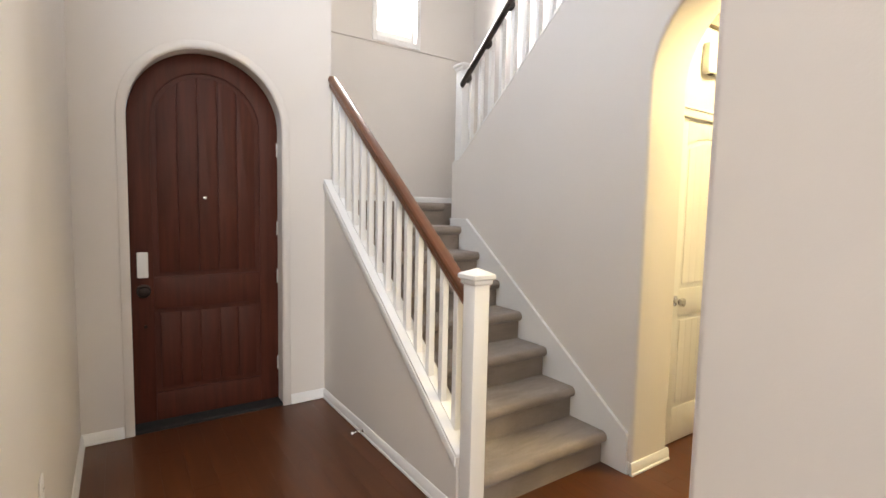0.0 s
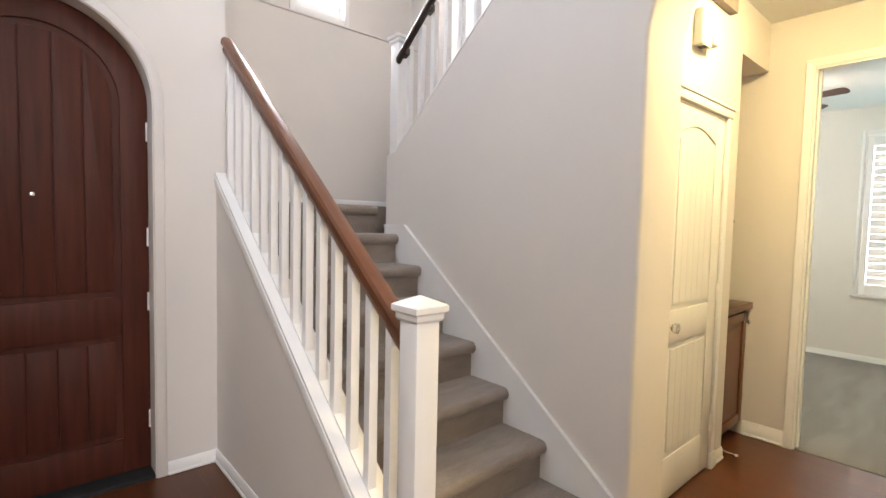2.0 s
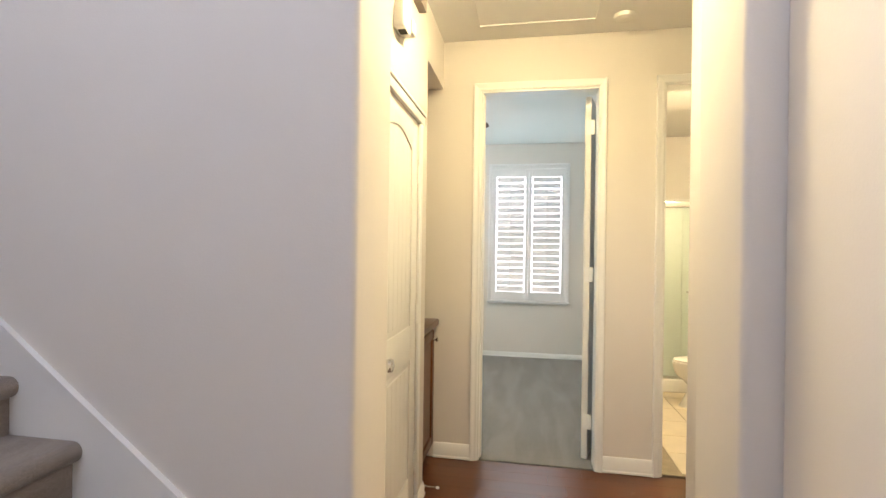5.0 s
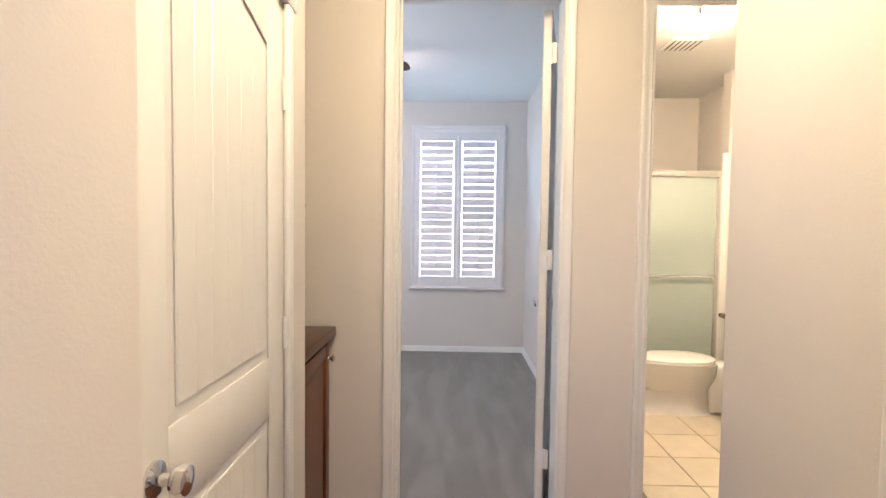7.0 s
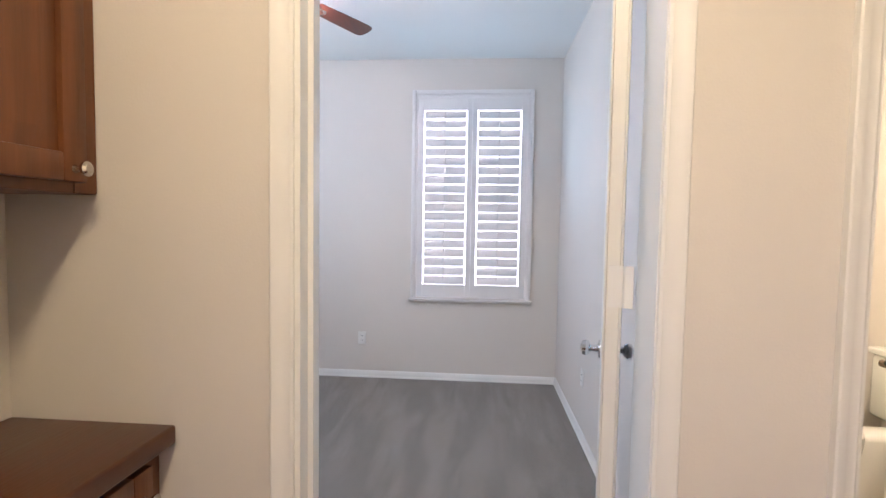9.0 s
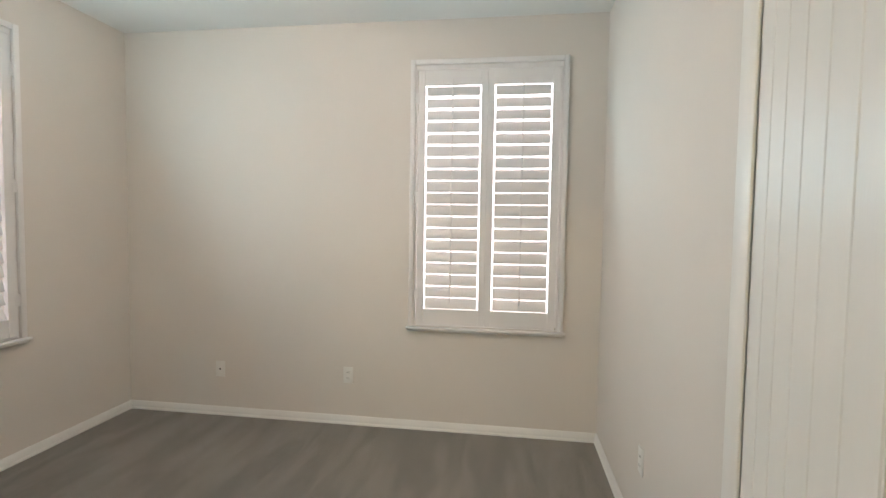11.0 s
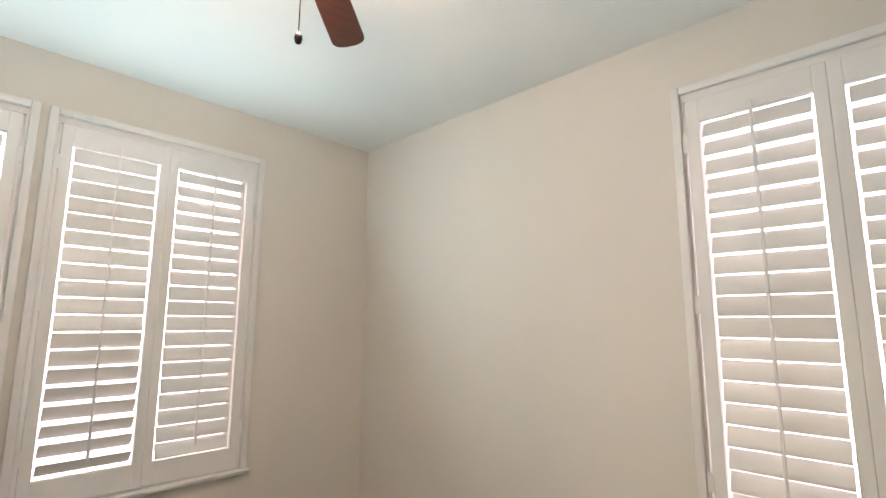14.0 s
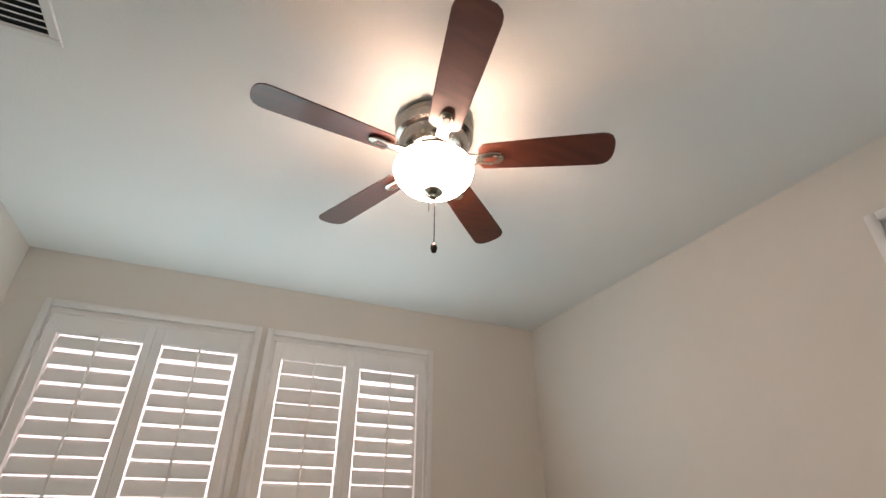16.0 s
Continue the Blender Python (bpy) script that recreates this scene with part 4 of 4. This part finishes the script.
for k in range(11):
    y = vy0 + 0.045 + 0.0245 * k
    part("slat", slab([(y + 0.007, CEILZ - 0.0025), (y - 0.005, CEILZ - 0.010), (y - 0.006, CEILZ - 0.009), (y + 0.006, CEILZ - 0.0022)], "x", vx0 + 0.029, vx1 - 0.029), TRIM, vent)

# ---- hall ceiling: hatch, detector, light ----
hatch = thing("attic_hatch", "white attic access panel set in the hall ceiling", "hatch", (3.7, 1.22, CEILZ))
part("hatch_trim", soft(boxes((3.30, 3.99, 1.561, 1.567, CEILZ - 0.010, CEILZ - 0.0005), (3.30, 3.99, 0.874, 0.880, CEILZ - 0.010, CEILZ - 0.0005), (3.984, 3.99, 0.8805, 1.5605, CEILZ - 0.010, CEILZ - 0.0005), (3.30, 3.306, 0.8805, 1.5605, CEILZ - 0.006, CEILZ - 0.0005)), 0.001, 1), CEIL, hatch)
part("hatch_panel", boxes((3.308, 3.982, 0.882, 1.559, CEILZ - 0.003, CEILZ - 0.0006)), CEIL, hatch)
det = thing("smoke_detector", "round cream smoke detector on the hall ceiling", "smoke detector", (3.98, 0.715, CEILZ))
part("base", lathe([(0.062, CEILZ - 0.0005), (0.064, CEILZ - 0.010), (0.058, CEILZ - 0.022), (0.040, CEILZ - 0.030), (0.02, CEILZ - 0.031)], (3.98, 0.715, 0), 32), PLASTIC, det)


def ceiling_light(x, y, top, glowing, label):
    o = thing("ceiling_light", label, "ceiling light", (x, y, top))
    part("pan", lathe([(0.15, top - 0.0005), (0.155, top - 0.02), (0.14, top - 0.022)], (x, y, 0), 32), NICKEL, o)
    part("diffuser", lathe([(0.138, top - 0.0225), (0.135, top - 0.05), (0.10, top - 0.085), (0.04, top - 0.10)], (x, y, 0), 32), glowing, o)


ceiling_light(3.05, 1.22, CEILZ, HALLBOWL, "round frosted ceiling light in the hall, lit")
# the bathroom fixture is out of view, added here to light that room
ceiling_light(4.95, -0.30, CEILZ - 0.04, BATHBOWL, "assumed round ceiling light in the bathroom, out of view, lit")

# ---- door chime ----
ch = thing("door_chime", "cream door chime box mounted above the closet", "door chime", (3.05, CLOSET, 2.34))
part("case", soft(boxes((2.985, 3.105, CLOSET - 0.050, CLOSET - 0.0005, 2.315, 2.495)), 0.010, 3), PLASTIC, ch)
part("tube_housing", soft(boxes((3.1055, 3.165, CLOSET - 0.060, CLOSET - 0.0005, 2.335, 2.40)), 0.010, 3), PLASTIC, ch)
# dark strip under the case paints the shade of a grille opening
part("grille_slot", boxes((3.02, 3.07, CLOSET - 0.046, CLOSET - 0.012, 2.3135, 2.3145)), DARK, ch)

# ---- outlets, switch, door stops ----


def outlet(m, label="white duplex outlet on the wall", slots=True):
    o = thing("wall_outlet", label, "outlet", (0, 0, 0), "wall outlets")
    part("plate", soft(boxes((-0.035, 0.035, -0.006, -0.0005, -0.057, 0.057)), 0.002, 2), PLASTIC, o)
    if slots:
        for z in (-0.02, 0.02):
            r = part("receptacle", soft(boxes((-0.016, 0.016, -0.008, -0.0062, z - 0.014, z + 0.014)), 0.001, 1), PLASTIC, o)
            part("slot", boxes((-0.008, -0.005, -0.0085, -0.0081, z - 0.005, z + 0.006), (0.005, 0.008, -0.0085, -0.0081, z - 0.005, z + 0.006)), DARK, r)
    else:
        part("jack", soft(boxes((-0.006, 0.006, -0.0085, -0.0062, -0.006, 0.006)), 0.001, 1), DARK, o)
    o.matrix_basis = m
    return o


outlet(pose(BEDX, 2.194, 0.352, 0, 0, -90))
outlet(pose(BEDX, 3.159, 0.342, 0, 0, -90), "white cable jack plate on the wall", False)
outlet(pose(6.30, BEDR, 0.40, 0, 0, 180))
outlet(pose(LEFT, 2.02, 0.57, 0, 0, 90))


def door_stop(m):
    o = thing("door_stop", "small white spring door stop on the baseboard", "door stop", (0, 0, 0), "door stops")
    part("base", lathe([(0.011, 0.0), (0.011, -0.004), (0.006, -0.008)], (0, 0, 0), 16, None, "y"), NICKEL, o)
    part("spring", lathe([(0.0045 + 0.0012 * (i % 2), -0.008 - 0.003 * i) for i in range(20)], (0, 0, 0), 12, None, "y"), NICKEL, o)
    part("tip", lathe([(0.007, -0.0655), (0.008, -0.070), (0.007, -0.080), (0.003, -0.083)], (0, 0, 0), 16, None, "y"), PLASTIC, o)
    o.matrix_basis = m


door_stop(pose(1.295, 2.95, 0.035, 0, 0, -90))
door_stop(pose(NICHE - 0.006, CLOSET - 0.016, 0.05, 0, 0, 0))

# ---- bathroom ----
VX0, VX1, VF, VZ = 4.45, 5.40, -0.60, 0.775
van = thing("vanity_cabinet", "white painted bathroom vanity cabinet", "vanity", ((VX0 + VX1) / 2, -0.9, 0))
part("body", boxes((VX0, VX1, -1.168, VF - 0.020, 0.10, VZ)), DOORWHITE, van)
part("toe_kick", boxes((VX0, VX1 - 0.03, -1.168, VF - 0.08, 0.0, 0.0995)), DOORWHITE, van)
part("drawer_front", soft(boxes((VX0 + 0.004, VX1 - 0.004, VF - 0.0195, VF, 0.615, VZ - 0.006)), 0.003), DOORWHITE, van)
for k in range(3):
    a, b = VX1 - 0.004 - 0.313 * (k + 1), VX1 - 0.004 - 0.313 * k - 0.004
    d = part("door", soft(boxes((a, b, VF - 0.0195, VF - 0.006, 0.115, 0.605)), 0.002, 1), DOORWHITE, van)
    for q in ((a, a + 0.06, 0.115, 0.605), (b - 0.06, b, 0.115, 0.605)):
        part("stile", soft(boxes((q[0], q[1], VF - 0.0055, VF, q[2], q[3])), 0.002, 1), DOORWHITE, d)
    for q in ((0.115, 0.175), (0.545, 0.605)):
        part("rail", soft(boxes((a + 0.0605, b - 0.0605, VF - 0.0055, VF, q[0], q[1])), 0.002, 1), DOORWHITE, d)
    kx = b - 0.03 if k == 1 else a + 0.03
    part("knob", lathe([(0.007, 0), (0.006, 0.012), (0.014, 0.016), (0.015, 0.022), (0.008, 0.027)], (kx, VF + 0.0003, 0.555), 18, None, "y"), NICKEL, d, "nickel knob")
vt = thing("vanity_countertop", "dark brown granite vanity countertop with an oval sink", "countertop", (5.0, -0.9, VZ))
part("slab", soft(boxes((VX0, VX1 + 0.03, -1.169, VF + 0.035, VZ + 0.0005, VZ + 0.032)), 0.012, 3), GRANITE, vt)
part("backsplash", soft(boxes((VX0, VX1 + 0.03, -1.169, -1.147, VZ + 0.0325, VZ + 0.135)), 0.003), GRANITE, vt)
cx, cy, z = 5.02, -0.86, VZ + 0.0325
part("sink", loft([oval(cx, cy, z, 0.235, 0.185), oval(cx, cy, z + 0.010, 0.230, 0.180), oval(cx, cy, z + 0.012, 0.215, 0.165), oval(cx, cy, z + 0.004, 0.20, 0.15), oval(cx, cy, z + 0.0015, 0.12, 0.09)]), PORCELAIN, vt, "white oval sink")
mir = thing("bathroom_mirror", "frameless wall mirror above the vanity", "mirror", (5.0, -1.169, 1.0))
part("glass", boxes((VX0, 5.42, -1.1695, -1.164, 0.935, 2.05)), MIRROR, mir)
part("edge", soft(boxes((5.4205, 5.435, -1.1695, -1.162, 0.935, 2.05)), 0.002, 1), CHROME, mir)

toi = thing("toilet", "white porcelain toilet with closed lid", "toilet", (5.70, -0.7, 0))
tx = 5.70
part("base", loft([oval(tx, -0.55, 0.0, 0.115, 0.24, 28, 1.45), oval(tx, -0.55, 0.02, 0.11, 0.235, 28, 1.42), oval(tx, -0.56, 0.17, 0.095, 0.20, 28, 1.3), oval(tx, -0.56, 0.235, 0.13, 0.23, 28, 1.4), oval(tx, -0.555, 0.28, 0.16, 0.25, 28, 1.5), oval(tx, -0.55, 0.33, 0.175, 0.26, 28, 1.5), oval(tx, -0.55, 0.385, 0.185, 0.26, 28, 1.55)]), PORCELAIN, toi)
part("seat", loft([oval(tx, -0.55, 0.3865, 0.188, 0.24, 28, 1.66), oval(tx, -0.55, 0.400, 0.190, 0.24, 28, 1.67), oval(tx, -0.55, 0.404, 0.186, 0.235, 28, 1.66)]), PORCELAIN, toi)
part("lid", loft([oval(tx, -0.55, 0.407, 0.186, 0.24, 28, 1.65), oval(tx, -0.55, 0.420, 0.186, 0.24, 28, 1.65), oval(tx, -0.55, 0.428, 0.16, 0.21, 28, 1.62), oval(tx, -0.55, 0.430, 0.05, 0.10, 28, 1.4)]), PORCELAIN, toi)
part("pedestal_back", soft(boxes((tx - 0.075, tx + 0.075, -1.05, -0.74, 0.0, 0.38)), 0.03, 3), PORCELAIN, toi)
part("tank", soft(boxes((tx - 0.225, tx + 0.225, -1.225, -1.02, 0.3805, 0.715)), 0.025, 3), PORCELAIN, toi)
part("tank_lid", soft(boxes((tx - 0.235, tx + 0.235, -1.235, -1.01, 0.7155, 0.750)), 0.010, 3), PORCELAIN, toi)
toi.location.y += 0.10

SX = 6.16
sh = thing("shower_enclosure", "shower with frosted sliding glass doors and metal frame", "shower", (SX, -0.3, 0))
ys0, ys1 = -0.945, BEDR - 0.115
part("curb", soft(boxes((SX - 0.04, SX + 0.06, ys0, ys1, 0, 0.13)), 0.012, 3), PORCELAIN, sh)
part("head_track", soft(boxes((SX - 0.03, SX + 0.03, ys0, ys1, 1.83, 1.885)), 0.006, 2), CHROME, sh, "polished metal head track")
part("bottom_track", soft(boxes((SX - 0.025, SX + 0.025, ys0, ys1, 0.1305, 0.155)), 0.004, 1), CHROME, sh)
part("side_rail", soft(boxes((SX - 0.02, SX + 0.02, ys0, ys0 + 0.03, 0.1555, 1.8295)), 0.004, 1), CHROME, sh)
part("side_trim", soft(boxes((SX - 0.055, SX - 0.021, ys0 - 0.05, ys0 + 0.004, 0.0, 2.03)), 0.006, 2), PORCELAIN, sh, "white tall side trim")
part("door_pane", boxes((SX - 0.012, SX - 0.006, ys0 + 0.031, -0.25, 0.156, 1.829)), FROST, sh, "frosted greenish pane")
part("door_pane", boxes((SX + 0.006, SX + 0.012, -0.30, ys1 - 0.005, 0.156, 1.829)), FROST, sh, "frosted greenish pane")
part("towel_bar", loft([[(SX - 0.045 + 0.008 * math.cos(a), y, 0.995 + 0.008 * math.sin(a)) for a in [2 * math.pi * i / 10 for i in range(10)]] for y in (ys0 + 0.05, -0.28)]), CHROME, sh)
part("bar_post", soft(boxes((SX - 0.05, SX - 0.0125, ys0 + 0.045, ys0 + 0.065, 0.975, 1.015)), 0.003, 1), CHROME, sh)
bv = thing("bathroom_vent", "white square exhaust fan cover on the bathroom ceiling", "vent", (5.56, -0.32, CEILZ - 0.04))
part("cover", soft(boxes((5.44, 5.68, -0.44, -0.20, CEILZ - 0.062, CEILZ - 0.0405)), 0.006, 2), PLASTIC, bv)
# dark strips laid on the closed cover paint the shade inside its slots
for k in range(6):
    part("vent_slot", boxes((5.47, 5.65, -0.415 + 0.036 * k, -0.405 + 0.036 * k, CEILZ - 0.0630, CEILZ - 0.0622)), DARK, bv)
structure("wall_shower_lining", boxes((SX + 0.85, 6.999, ys0, ys1, 0, 2.0)), PORCELAIN, "white shower surround", "wall")

# ---- floor pieces ----
tile = mesh("tile", soft(boxes((-0.162, 0.162, -0.162, 0.162, -0.0078, 0.0)), 0.002, 1), TILE)
for i in range(6):
    for j in range(6):
        x, y = END + 0.235 + 0.33 * i, -1.20 + 0.33 * j
        if y < BEDR - 0.24 or (y < 0.36):
            piece("tile", tile, (x, y, 0.0), bath_floor)

rng = random.Random(4)
kinds = []
for length in (0.9, 1.2, 1.5):
    kinds.append((length, mesh("plank", soft(boxes((-0.0626, 0.0626, 0.0, length - 0.0006, -0.0118, 0.0)), 0.0003, 1), PLANK)))
x = -0.13
while x < END + 0.06:
    y = -1.2 - rng.uniform(0, 0.9)
    while y < 3.75:
        length, data = rng.choice(kinds)
        if y + length > -0.4 and (x < 1.35 or y < 2.3) and not (1.5 < x < 2.3 and y > 2.0):
            piece("plank", data, (x, y, 0.0), floor)
        y += length
    x += 0.1255
rest = bmesh.new()
x = -3.1
while x < 0.95:
    box(rest, x, x + 0.124, -6.0, -2.1 if x > -0.2 else 0.3, -0.0118, 0.0)
    x += 0.1255
ob = structure("floor_rest", rest, PLANK, "dark reddish hardwood floor of the living room", "floor")
